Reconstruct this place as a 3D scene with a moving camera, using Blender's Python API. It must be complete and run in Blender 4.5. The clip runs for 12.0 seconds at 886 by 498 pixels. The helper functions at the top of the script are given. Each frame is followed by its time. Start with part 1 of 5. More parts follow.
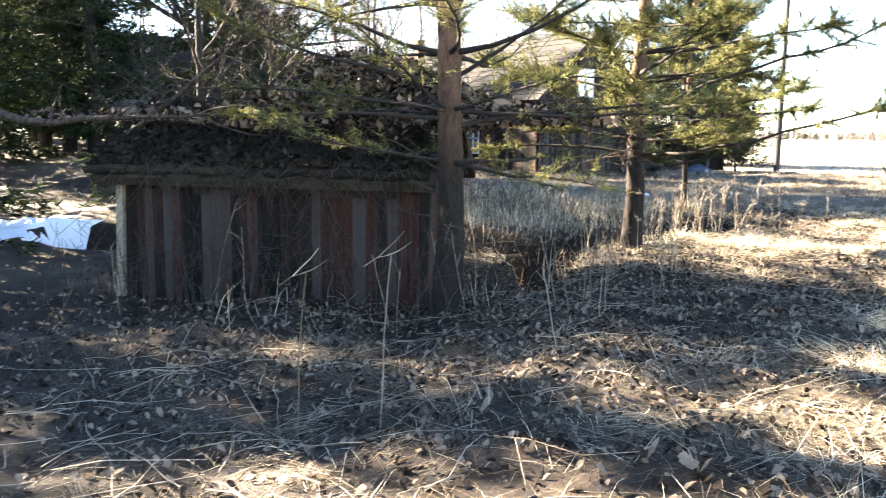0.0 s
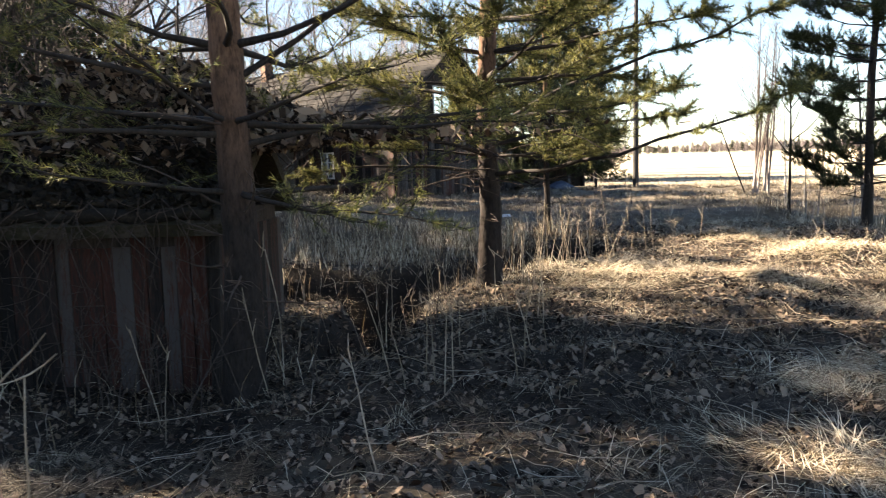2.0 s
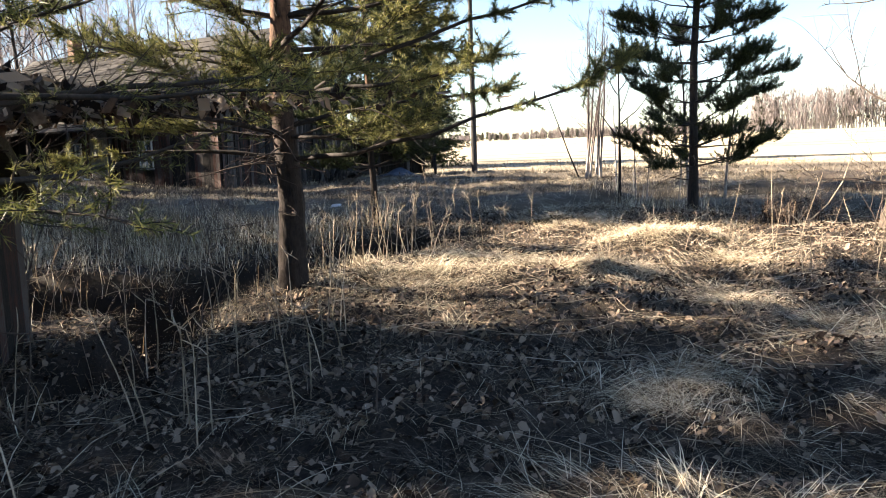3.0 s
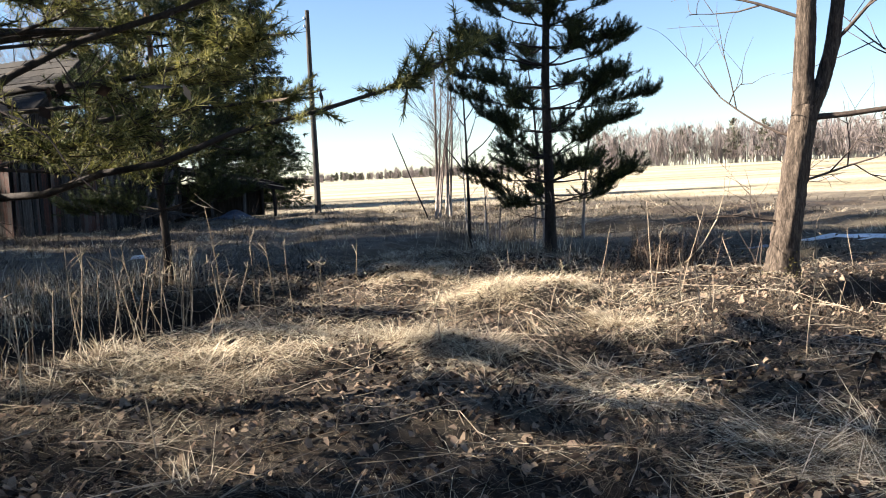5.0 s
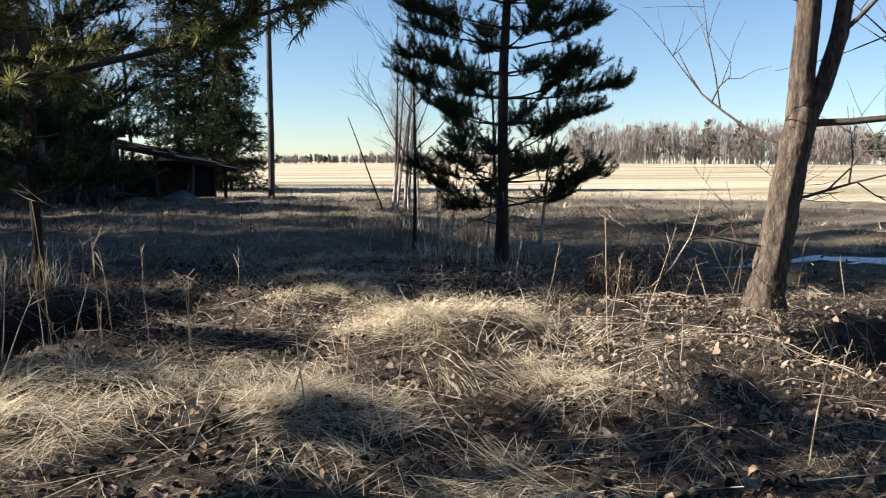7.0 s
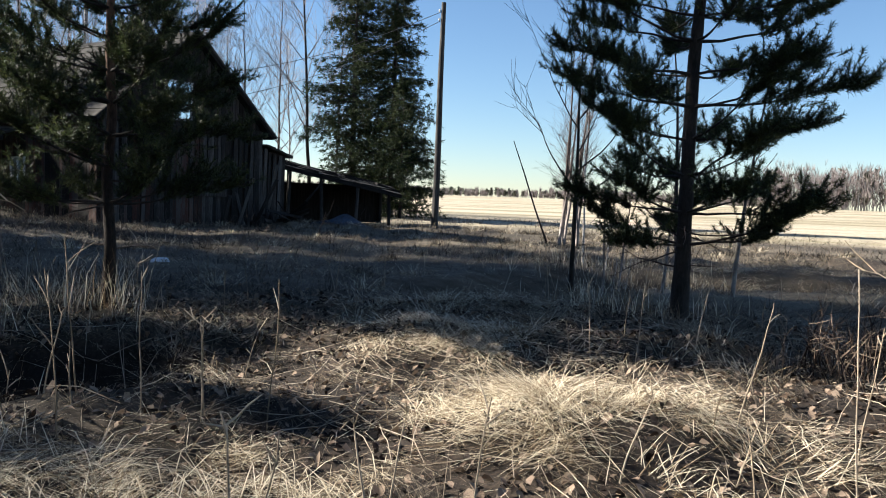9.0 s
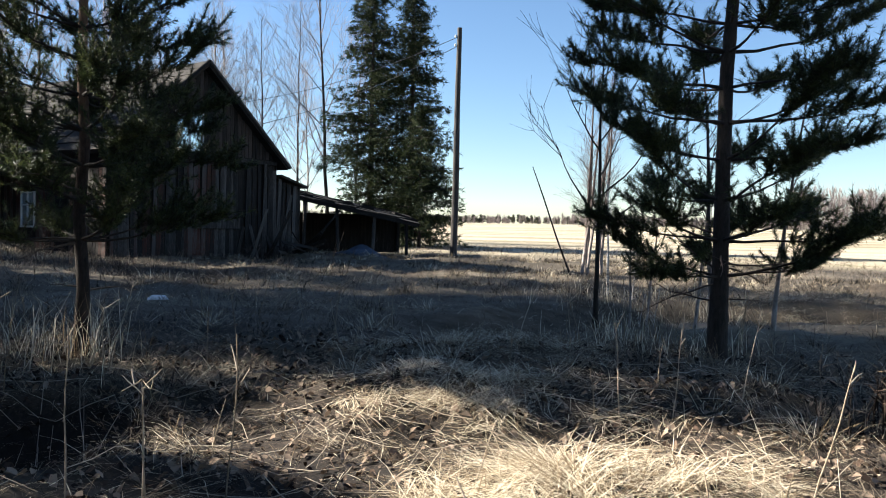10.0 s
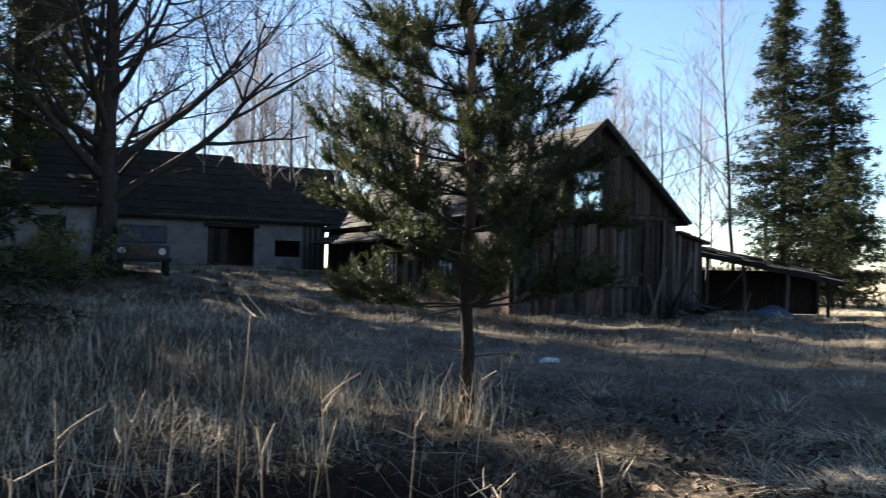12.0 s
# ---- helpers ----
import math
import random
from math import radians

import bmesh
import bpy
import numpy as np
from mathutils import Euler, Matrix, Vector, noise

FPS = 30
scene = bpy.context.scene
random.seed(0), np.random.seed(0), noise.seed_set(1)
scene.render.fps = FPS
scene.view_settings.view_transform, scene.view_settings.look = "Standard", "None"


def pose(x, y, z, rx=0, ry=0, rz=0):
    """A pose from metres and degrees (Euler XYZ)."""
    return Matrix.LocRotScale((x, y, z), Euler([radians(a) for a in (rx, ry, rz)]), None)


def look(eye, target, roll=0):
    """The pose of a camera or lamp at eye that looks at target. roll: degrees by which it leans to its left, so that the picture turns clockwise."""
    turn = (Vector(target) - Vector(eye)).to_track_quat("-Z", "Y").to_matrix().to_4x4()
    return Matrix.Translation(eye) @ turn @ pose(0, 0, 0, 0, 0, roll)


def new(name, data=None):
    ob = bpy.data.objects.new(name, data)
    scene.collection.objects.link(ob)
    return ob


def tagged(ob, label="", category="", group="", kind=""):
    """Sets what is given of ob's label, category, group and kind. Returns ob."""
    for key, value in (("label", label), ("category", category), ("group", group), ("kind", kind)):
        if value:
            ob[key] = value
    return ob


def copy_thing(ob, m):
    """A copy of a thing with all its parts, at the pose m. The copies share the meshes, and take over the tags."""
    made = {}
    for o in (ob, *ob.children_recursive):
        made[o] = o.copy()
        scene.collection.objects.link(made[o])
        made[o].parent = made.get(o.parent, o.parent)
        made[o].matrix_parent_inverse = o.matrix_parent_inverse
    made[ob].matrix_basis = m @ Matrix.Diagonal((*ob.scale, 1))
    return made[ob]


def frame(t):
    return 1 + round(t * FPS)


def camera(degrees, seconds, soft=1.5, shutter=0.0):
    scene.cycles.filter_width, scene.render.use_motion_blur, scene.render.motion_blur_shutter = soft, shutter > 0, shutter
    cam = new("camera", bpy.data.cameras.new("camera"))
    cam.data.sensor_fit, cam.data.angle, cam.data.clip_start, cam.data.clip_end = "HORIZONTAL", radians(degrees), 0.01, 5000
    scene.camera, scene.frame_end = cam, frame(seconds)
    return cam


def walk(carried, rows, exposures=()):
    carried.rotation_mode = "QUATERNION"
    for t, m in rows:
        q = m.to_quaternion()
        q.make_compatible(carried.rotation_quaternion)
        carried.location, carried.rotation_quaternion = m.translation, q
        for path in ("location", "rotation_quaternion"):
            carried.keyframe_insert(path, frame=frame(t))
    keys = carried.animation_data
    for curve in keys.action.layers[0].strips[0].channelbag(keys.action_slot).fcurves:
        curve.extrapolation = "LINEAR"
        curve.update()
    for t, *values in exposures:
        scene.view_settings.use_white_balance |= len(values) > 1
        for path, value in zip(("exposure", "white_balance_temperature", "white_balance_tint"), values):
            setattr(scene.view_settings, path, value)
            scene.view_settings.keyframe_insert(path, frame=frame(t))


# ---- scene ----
cam = camera(58.2, 12.0, soft=1.0, shutter=0.1)
EXPOSURES = [(0, 4.85, 6700, 10), (0.5, 4.65, 6800, 10), (1.0, 3.9, 6900, 11), (1.5, 3.6, 7100, 13), (2.5, 3.45, 6800, 13), (4.5, 2.95, 6200, 12), (5.5, 2.55, 6050, 11), (7.5, 2.2, 5800, 9), (9.3, 2.3, 5700, 8), (11.0, 2.9, 6100, 9), (12.0, 3.05, 6150, 9)]
PATH = [
    (0, (0.217, 0.278, 1.675), (-0.206, 2.213, 1.397), 0.6),
    (0.5, (0.242, 0.907, 1.647), (0.175, 2.893, 1.42), -0.5),
    (1, (0.212, 1.387, 1.635), (0.115, 3.376, 1.442), -1.3),
    (1.5, (0.234, 1.956, 1.728), (-0.063, 3.933, 1.675), -1.8),
    (2, (0.405, 2.506, 1.634), (0.296, 4.491, 1.412), -1.5),
    (2.5, (0.635, 3.264, 1.561), (0.839, 5.235, 1.297), -2.7),
    (2.7, (0.737, 3.447, 1.573), (0.981, 5.415, 1.312), -2.4),
    (4.3, (1.491, 5.451, 1.457), (1.849, 7.397, 1.169), -1.7),
    (4.5, (1.574, 5.682, 1.477), (2.023, 7.611, 1.201), -2.0),
    (5, (1.887, 6.187, 1.481), (2.506, 8.08, 1.302), -2.6),
    (5.5, (2.12, 6.528, 1.531), (2.883, 8.365, 1.327), 0.3),
    (6, (2.424, 6.991, 1.553), (3.359, 8.755, 1.432), -2.0),
    (6.5, (2.671, 7.372, 1.578), (3.603, 9.135, 1.426), -2.9),
    (7, (3.012, 7.727, 1.585), (3.695, 9.594, 1.373), 0.2),
    (7.5, (3.248, 8.028, 1.566), (3.781, 9.943, 1.346), 0.1),
    (7.7, (3.353, 8.215, 1.528), (3.883, 10.137, 1.361), 1.5),
    (9.3, (4.174, 10.297, 1.406), (4.388, 12.282, 1.289), 1.6),
    (9.5, (4.222, 10.46, 1.421), (4.444, 12.446, 1.344), 0.6),
    (10, (4.325, 10.842, 1.438), (4.522, 12.831, 1.371), 1.5),
    (10.5, (4.448, 11.116, 1.455), (4.31, 13.11, 1.389), 2.5),
    (11, (4.492, 11.363, 1.458), (4.233, 13.346, 1.423), 0.9),
    (11.5, (4.444, 11.669, 1.507), (4.17, 13.649, 1.562), 0.5),
    (12, (4.336, 11.697, 1.518), (3.562, 13.54, 1.568), 1.2),
]
walk(cam, [(t, look(eye, target, roll)) for t, eye, target, roll in PATH], EXPOSURES)

# ---- sky and sun: low spring sun from the west, travelling towards +x ----
SUN_AZ, SUN_EL = 106.0, 27.0
world = bpy.data.worlds.new("sky")
scene.world = world
world.use_nodes = True
wn = world.node_tree.nodes
sky = wn.new("ShaderNodeTexSky")
sky.sky_type, sky.sun_disc = "NISHITA", False
sky.sun_elevation, sky.sun_rotation = radians(SUN_EL), radians(SUN_AZ + 180)
sky.air_density, sky.dust_density, sky.ozone_density, sky.altitude = 1.0, 0.1, 2.0, 600
wn["Background"].inputs[1].default_value = 0.031
world.node_tree.links.new(sky.outputs[0], wn["Background"].inputs[0])
sun = new("sun", bpy.data.lights.new("sun", "SUN"))
sun.data.energy, sun.data.angle, sun.data.color = 5.0, radians(0.6), (1.0, 0.86, 0.68)
sun_to = Vector((math.sin(radians(SUN_AZ)), math.cos(radians(SUN_AZ)), -math.tan(radians(SUN_EL))))
sun.matrix_world = look((-60, 10, 40), Vector((-60, 10, 40)) + sun_to)


# ---- materials ----
def material(name, colours, scale=5.0, rough=0.9, bump=0.3, fine=60.0, stretch=(1, 1, 1), space="Object", island=0.0, objvar=0.0, metal=0.0, detail=6.0, translucent=0.0, blotch=0.0):
    """Two-scale noise colour with relief. colours: stops from dark to light."""
    m = bpy.data.materials.new(name)
    m.use_nodes = True
    n, l = m.node_tree.nodes, m.node_tree.links
    b = n["Principled BSDF"]
    b.inputs["Roughness"].default_value, b.inputs["Metallic"].default_value = rough, metal
    b.inputs["Specular IOR Level"].default_value = 0.25
    tc, mp = n.new("ShaderNodeTexCoord"), n.new("ShaderNodeMapping")
    mp.inputs["Scale"].default_value = stretch
    l.new(tc.outputs[space], mp.inputs[0])
    t1, t2 = n.new("ShaderNodeTexNoise"), n.new("ShaderNodeTexNoise")
    for tx, s in ((t1, scale), (t2, fine)):
        tx.inputs["Scale"].default_value, tx.inputs["Detail"].default_value = s, detail
        tx.inputs["Roughness"].default_value = 0.65
        l.new(mp.outputs[0], tx.inputs["Vector"])
    mixf = n.new("ShaderNodeMath")
    mixf.operation = "MULTIPLY_ADD"
    mixf.inputs[1].default_value = 0.45
    l.new(t2.outputs[0], mixf.inputs[0])
    half = n.new("ShaderNodeMath")
    half.operation = "MULTIPLY"
    half.inputs[1].default_value = 0.55
    l.new(t1.outputs[0], half.inputs[0])
    l.new(half.outputs[0], mixf.inputs[2])
    last = mixf
    for amount, node, out in ((island, "ShaderNodeNewGeometry", "Random Per Island"), (objvar, "ShaderNodeObjectInfo", "Random")):
        if amount:
            src, off, add = n.new(node), n.new("ShaderNodeMath"), n.new("ShaderNodeMath")
            off.operation, add.operation = "MULTIPLY_ADD", "ADD"
            off.inputs[1].default_value, off.inputs[2].default_value = amount, -amount / 2
            l.new(src.outputs[out], off.inputs[0])
            l.new(last.outputs[0], add.inputs[0])
            l.new(off.outputs[0], add.inputs[1])
            last = add
    ramp = n.new("ShaderNodeValToRGB")
    els = ramp.color_ramp.elements
    for i, c in enumerate(colours):
        p = 0.38 + 0.24 * i / max(1, len(colours) - 1)
        e = els[i] if i < 2 else els.new(p)
        e.position, e.color = p, (*c, 1)
    l.new(last.outputs[0], ramp.inputs[0])
    l.new(ramp.outputs[0], b.inputs["Base Color"])
    if bump:
        bp = n.new("ShaderNodeBump")
        bp.inputs["Strength"].default_value, bp.inputs["Distance"].default_value = bump, 0.02
        l.new(mixf.outputs[0], bp.inputs["Height"])
        l.new(bp.outputs[0], b.inputs["Normal"])
    if translucent:
        tr, mx = n.new("ShaderNodeBsdfTranslucent"), n.new("ShaderNodeMixShader")
        mx.inputs[0].default_value = translucent
        l.new(ramp.outputs[0], tr.inputs[0])
        l.new(b.outputs[0], mx.inputs[1])
        l.new(tr.outputs[0], mx.inputs[2])
        l.new(mx.outputs[0], n["Material Output"].inputs[0])
    return m


def bark_material(name, low, high, z0, z1):
    """Furrowed bark, that turns from one colour to another with height."""
    m = material(name, [tuple(c * 0.35 for c in low), low, tuple(min(1, c * 1.5) for c in low)], scale=16, fine=60, stretch=(1, 1, 0.3), bump=1.0, rough=0.95)
    n, l = m.node_tree.nodes, m.node_tree.links
    ramp = next(x for x in n if x.bl_idname == "ShaderNodeValToRGB")
    tc, sep, rng, mix = n.new("ShaderNodeTexCoord"), n.new("ShaderNodeSeparateXYZ"), n.new("ShaderNodeMapRange"), n.new("ShaderNodeMix")
    mix.data_type, mix.blend_type = "RGBA", "MULTIPLY"
    l.new(tc.outputs["Object"], sep.inputs[0])
    l.new(sep.outputs[2], rng.inputs[0])
    rng.inputs[1].default_value, rng.inputs[2].default_value = z0, z1
    l.new(rng.outputs[0], mix.inputs["Factor"])
    l.new(ramp.outputs[0], mix.inputs["A"])
    mix.inputs["B"].default_value = (*[h / max(lo, 0.01) for h, lo in zip(high, low)], 1)
    l.new(mix.outputs["Result"], n["Principled BSDF"].inputs["Base Color"])
    return m


# Orange bark higher up is the pine's own; the low colour includes shade.
M_PINE_BARK = bark_material("pine_bark", (0.021, 0.016, 0.0135), (0.22, 0.125, 0.078), 1.4, 4.5)
M_GREY_BARK = material("grey_bark", [(0.011, 0.0086, 0.0067), (0.049, 0.0374, 0.0287), (0.1163, 0.0918, 0.0722)], scale=26, fine=80, stretch=(1, 1, 0.16), bump=1.0, rough=0.95)
M_DARK_BARK = material("dark_bark", [(0.0126, 0.0105, 0.0091), (0.042, 0.0343, 0.0294)], scale=9, fine=50, stretch=(1, 1, 0.3), bump=0.8)
M_BIRCH = material("birch_bark", [(0.048, 0.04, 0.036), (0.336, 0.312, 0.288), (0.496, 0.464, 0.424)], scale=3, fine=14, stretch=(1, 1, 2.5), bump=0.3, rough=0.8)
M_SAPLING = bark_material("sapling_bark", (0.24, 0.21, 0.19), (0.07, 0.055, 0.05), 0.4, 1.8)
M_TWIG = material("twig", [(0.032, 0.024, 0.02), (0.088, 0.068, 0.056)], scale=20, bump=0, objvar=0.1)
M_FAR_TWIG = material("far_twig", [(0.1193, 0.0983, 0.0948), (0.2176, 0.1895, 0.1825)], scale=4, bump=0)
M_NEEDLE = material("pine_needles", [(0.0419, 0.0502, 0.0126), (0.1172, 0.1214, 0.036), (0.2176, 0.2009, 0.067)], scale=1.6, fine=9, bump=0, island=0.3, rough=0.6, translucent=0.3)
M_NEEDLE_DARK = material("dark_pine_needles", [(0.01, 0.0173, 0.0073), (0.0282, 0.0419, 0.0155), (0.0683, 0.0783, 0.0273)], scale=1.6, fine=9, bump=0, island=0.3, rough=0.55, translucent=0.25)
M_SPRUCE = material("spruce_needles", [(0.0072, 0.0137, 0.0059), (0.0195, 0.0299, 0.0111), (0.039, 0.0481, 0.0175)], scale=1.2, fine=6, bump=0, island=0.3, translucent=0.2)
# Dead grass twice: pale for sunlit places, then a copy darkened for shade.
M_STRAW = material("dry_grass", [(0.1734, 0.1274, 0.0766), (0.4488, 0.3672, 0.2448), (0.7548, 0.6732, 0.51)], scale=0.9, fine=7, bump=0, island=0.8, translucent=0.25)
M_SHADED_GRASS = material("shaded_grass", [(0.0101, 0.0079, 0.0058), (0.0446, 0.0346, 0.0245), (0.216, 0.18, 0.1332)], scale=0.9, fine=7, bump=0, island=0.75, translucent=0.2)
M_LEAF = material("dead_leaves", [(0.0135, 0.0083, 0.006), (0.0638, 0.0413, 0.0277), (0.225, 0.1688, 0.1237)], scale=0.8, fine=8, bump=0, island=0.75, translucent=0.1)
M_STEM = material("dry_stems", [(0.14, 0.1085, 0.0735), (0.252, 0.203, 0.147), (0.378, 0.322, 0.252)], scale=3, fine=20, bump=0.1, objvar=0.2)
M_SNOW = material("old_snow", [(0.70, 0.73, 0.78), (0.84, 0.86, 0.89)], scale=4, fine=30, bump=0.5, rough=0.7)
M_GREYWOOD = material("grey_boards", [(0.0088, 0.0077, 0.0072), (0.0275, 0.0248, 0.0226), (0.077, 0.0715, 0.0671)], scale=4, fine=26, stretch=(3, 3, 0.25), bump=0.5, objvar=0.22)
M_REDWOOD = material("red_boards", [(0.0072, 0.006, 0.0054), (0.0204, 0.0144, 0.012), (0.051, 0.0156, 0.009), (0.057, 0.0498, 0.0462)], scale=2.2, fine=22, stretch=(3, 3, 0.35), bump=0.5, objvar=0.3)
M_DARKWOOD = material("dark_boards", [(0.0075, 0.006, 0.005), (0.02, 0.016, 0.0135), (0.0425, 0.033, 0.028)], scale=4, fine=26, stretch=(3, 3, 0.25), bump=0.5, objvar=0.25)
M_ROOF = material("old_roofing", [(0.006, 0.0054, 0.0048), (0.0132, 0.0114, 0.0102), (0.0252, 0.0216, 0.0186)], scale=2, fine=20, bump=0.5, objvar=0.12)
M_MOSS = material("mossy_wood", [(0.011, 0.0088, 0.0066), (0.0248, 0.0198, 0.0149), (0.0275, 0.0259, 0.0132), (0.0605, 0.0495, 0.0385)], scale=3.5, fine=24, bump=1.0, objvar=0.2)
M_PLASTER = material("pale_plaster", [(0.085, 0.0825, 0.08), (0.145, 0.1425, 0.14), (0.2, 0.2, 0.195)], scale=1.5, fine=20, bump=0.3)
M_WHITE = material("white_paint", [(0.36, 0.352, 0.336), (0.576, 0.568, 0.552)], scale=6, fine=40, bump=0.2)
M_RUST = material("rusty_dark_steel", [(0.03, 0.02, 0.016), (0.10, 0.055, 0.035), (0.17, 0.09, 0.05)], scale=5, fine=40, bump=0.3, rough=0.7, metal=0.4)
M_CAR = material("faded_car_paint", [(0.01, 0.0125, 0.015), (0.025, 0.0275, 0.03), (0.05, 0.045, 0.04)], scale=3, fine=30, bump=0.1, rough=0.5)
M_RUBBER = material("rubber", [(0.012, 0.012, 0.012), (0.03, 0.03, 0.03)], scale=10, bump=0.1)
M_BLUE = material("faded_tarpaulin", [(0.025, 0.035, 0.055), (0.065, 0.085, 0.12)], scale=3, fine=20, bump=0.4, rough=0.6)
M_SHEET = material("pale_sheet_roof", [(0.16, 0.19, 0.23), (0.30, 0.33, 0.38)], scale=0.6, fine=6, bump=0.1, rough=0.5)
M_WIRE = material("wire", [(0.03, 0.03, 0.03), (0.05, 0.05, 0.05)], scale=10, bump=0, rough=0.6)
M_FOOT_MOSS = material("foot_moss", [(0.04, 0.036, 0.0096), (0.12, 0.104, 0.024), (0.224, 0.192, 0.056)], scale=5, fine=30, bump=0, island=0.4)
# Pine green of the distant woods, greyed so that haze is in the colour.
M_HAZY_PINE = material("hazy_pine", [(0.045, 0.05, 0.04), (0.085, 0.088, 0.065), (0.13, 0.125, 0.095)], scale=0.3, fine=4, bump=0, island=0.4)


def glass_material():
    m = bpy.data.materials.new("window_glass")
    m.use_nodes = True
    b = m.node_tree.nodes["Principled BSDF"]
    b.inputs["Base Color"].default_value = (0.6, 0.66, 0.7, 1)
    b.inputs["Roughness"].default_value, b.inputs["Metallic"].default_value = 0.08, 0.9
    return m


M_GLASS = glass_material()
M_CAR_GLASS = material("dusty_car_glass", [(0.02, 0.024, 0.03), (0.05, 0.06, 0.07)], scale=3, fine=30, bump=0, rough=0.35)


def ground_material():
    """Leaf litter and soil near the path, matted straw in the meadow, near-black in the ditch and hole."""
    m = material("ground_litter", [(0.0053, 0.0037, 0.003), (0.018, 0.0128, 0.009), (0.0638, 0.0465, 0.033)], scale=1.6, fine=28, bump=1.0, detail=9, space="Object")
    n, l = m.node_tree.nodes, m.node_tree.links
    b = n["Principled BSDF"]
    litter = next(x for x in n if x.bl_idname == "ShaderNodeValToRGB")
    tc, mp = n.new("ShaderNodeTexCoord"), n.new("ShaderNodeMapping")
    mp.inputs["Scale"].default_value = (0.35, 1.2, 1)
    l.new(tc.outputs["Object"], mp.inputs[0])
    big, fine = n.new("ShaderNodeTexNoise"), n.new("ShaderNodeTexNoise")
    big.inputs["Scale"].default_value, big.inputs["Detail"].default_value = 0.22, 8
    fine.inputs["Scale"].default_value, fine.inputs["Detail"].default_value = 6, 8
    l.new(mp.outputs[0], big.inputs["Vector"])
    l.new(mp.outputs[0], fine.inputs["Vector"])
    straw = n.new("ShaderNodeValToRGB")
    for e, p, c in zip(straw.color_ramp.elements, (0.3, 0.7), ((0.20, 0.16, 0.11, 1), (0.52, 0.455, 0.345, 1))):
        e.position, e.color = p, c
    l.new(fine.outputs[0], straw.inputs[0])
    # long pale and greenish streaks across the field
    mp2, streak, tint, field = n.new("ShaderNodeMapping"), n.new("ShaderNodeTexNoise"), n.new("ShaderNodeValToRGB"), n.new("ShaderNodeMix")
    mp2.inputs["Scale"].default_value, mp2.inputs["Rotation"].default_value = (0.03, 0.16, 1), (0, 0, 0.5)
    l.new(tc.outputs["Object"], mp2.inputs[0])
    l.new(mp2.outputs[0], streak.inputs["Vector"])
    streak.inputs["Scale"].default_value, streak.inputs["Detail"].default_value = 0.7, 7
    for e, p, c in zip(tint.color_ramp.elements, (0.38, 0.58), ((0.52, 0.53, 0.42, 1), (1, 1, 1, 1))):
        e.position, e.color = p, c
    l.new(streak.outputs[0], tint.inputs[0])
    field.data_type, field.blend_type = "RGBA", "MULTIPLY"
    field.inputs["Factor"].default_value = 1.0
    l.new(straw.outputs[0], field.inputs["A"])
    l.new(tint.outputs[0], field.inputs["B"])
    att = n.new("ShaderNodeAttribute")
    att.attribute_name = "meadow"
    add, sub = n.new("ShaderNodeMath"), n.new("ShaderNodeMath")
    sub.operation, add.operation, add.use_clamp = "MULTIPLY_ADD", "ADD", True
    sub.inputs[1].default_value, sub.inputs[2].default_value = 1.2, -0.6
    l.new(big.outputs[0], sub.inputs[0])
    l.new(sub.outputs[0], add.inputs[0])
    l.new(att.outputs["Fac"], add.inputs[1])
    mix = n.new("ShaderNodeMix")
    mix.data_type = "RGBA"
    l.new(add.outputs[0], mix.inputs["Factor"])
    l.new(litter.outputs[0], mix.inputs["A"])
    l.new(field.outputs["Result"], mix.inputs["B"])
    # near-black colour down in the ditch and the hole
    hollow_att, wmix = n.new("ShaderNodeAttribute"), n.new("ShaderNodeMix")
    hollow_att.attribute_name, wmix.data_type = "hollow_dark", "RGBA"
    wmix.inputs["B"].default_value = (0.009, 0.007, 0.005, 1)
    l.new(hollow_att.outputs["Fac"], wmix.inputs["Factor"])
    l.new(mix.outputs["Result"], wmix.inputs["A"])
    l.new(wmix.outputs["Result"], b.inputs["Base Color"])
    return m


M_GROUND = ground_material()


# ---- mesh helpers ----
rng = np.random.default_rng(7)


def mesh_of(name, verts, faces, mat, smooth=False):
    me = bpy.data.meshes.new(name)
    me.from_pydata([tuple(v) for v in verts] if not isinstance(verts, np.ndarray) else verts.tolist(), [], faces)
    me.materials.append(mat)
    if smooth:
        me.polygons.foreach_set("use_smooth", [True] * len(me.polygons))
    return me


def tri_mesh(name, verts, tris, mat):
    """A mesh from numpy arrays of corners and triangles."""
    me = bpy.data.meshes.new(name)
    me.vertices.add(len(verts))
    me.vertices.foreach_set("co", np.ascontiguousarray(verts, dtype=np.float32).ravel())
    me.loops.add(len(tris) * 3)
    me.loops.foreach_set("vertex_index", np.ascontiguousarray(tris, dtype=np.int32).ravel())
    me.polygons.add(len(tris))
    me.polygons.foreach_set("loop_start", np.arange(len(tris), dtype=np.int32) * 3)
    me.polygons.foreach_set("loop_total", np.full(len(tris), 3, dtype=np.int32))
    me.update(calc_edges=True)
    me.validate()
    me.materials.append(mat)
    return me


def thing(name, at, label, category, group="", kind=""):
    ob = new(name)
    ob.matrix_world = at if isinstance(at, Matrix) else Matrix.Translation(at)
    return tagged(ob, label, category, group, kind)


def part(name, me, parent, label="", at=None):
    ob = new(name, me)
    ob.parent = parent
    if at is not None:
        ob.matrix_local = at
    return tagged(ob, label)


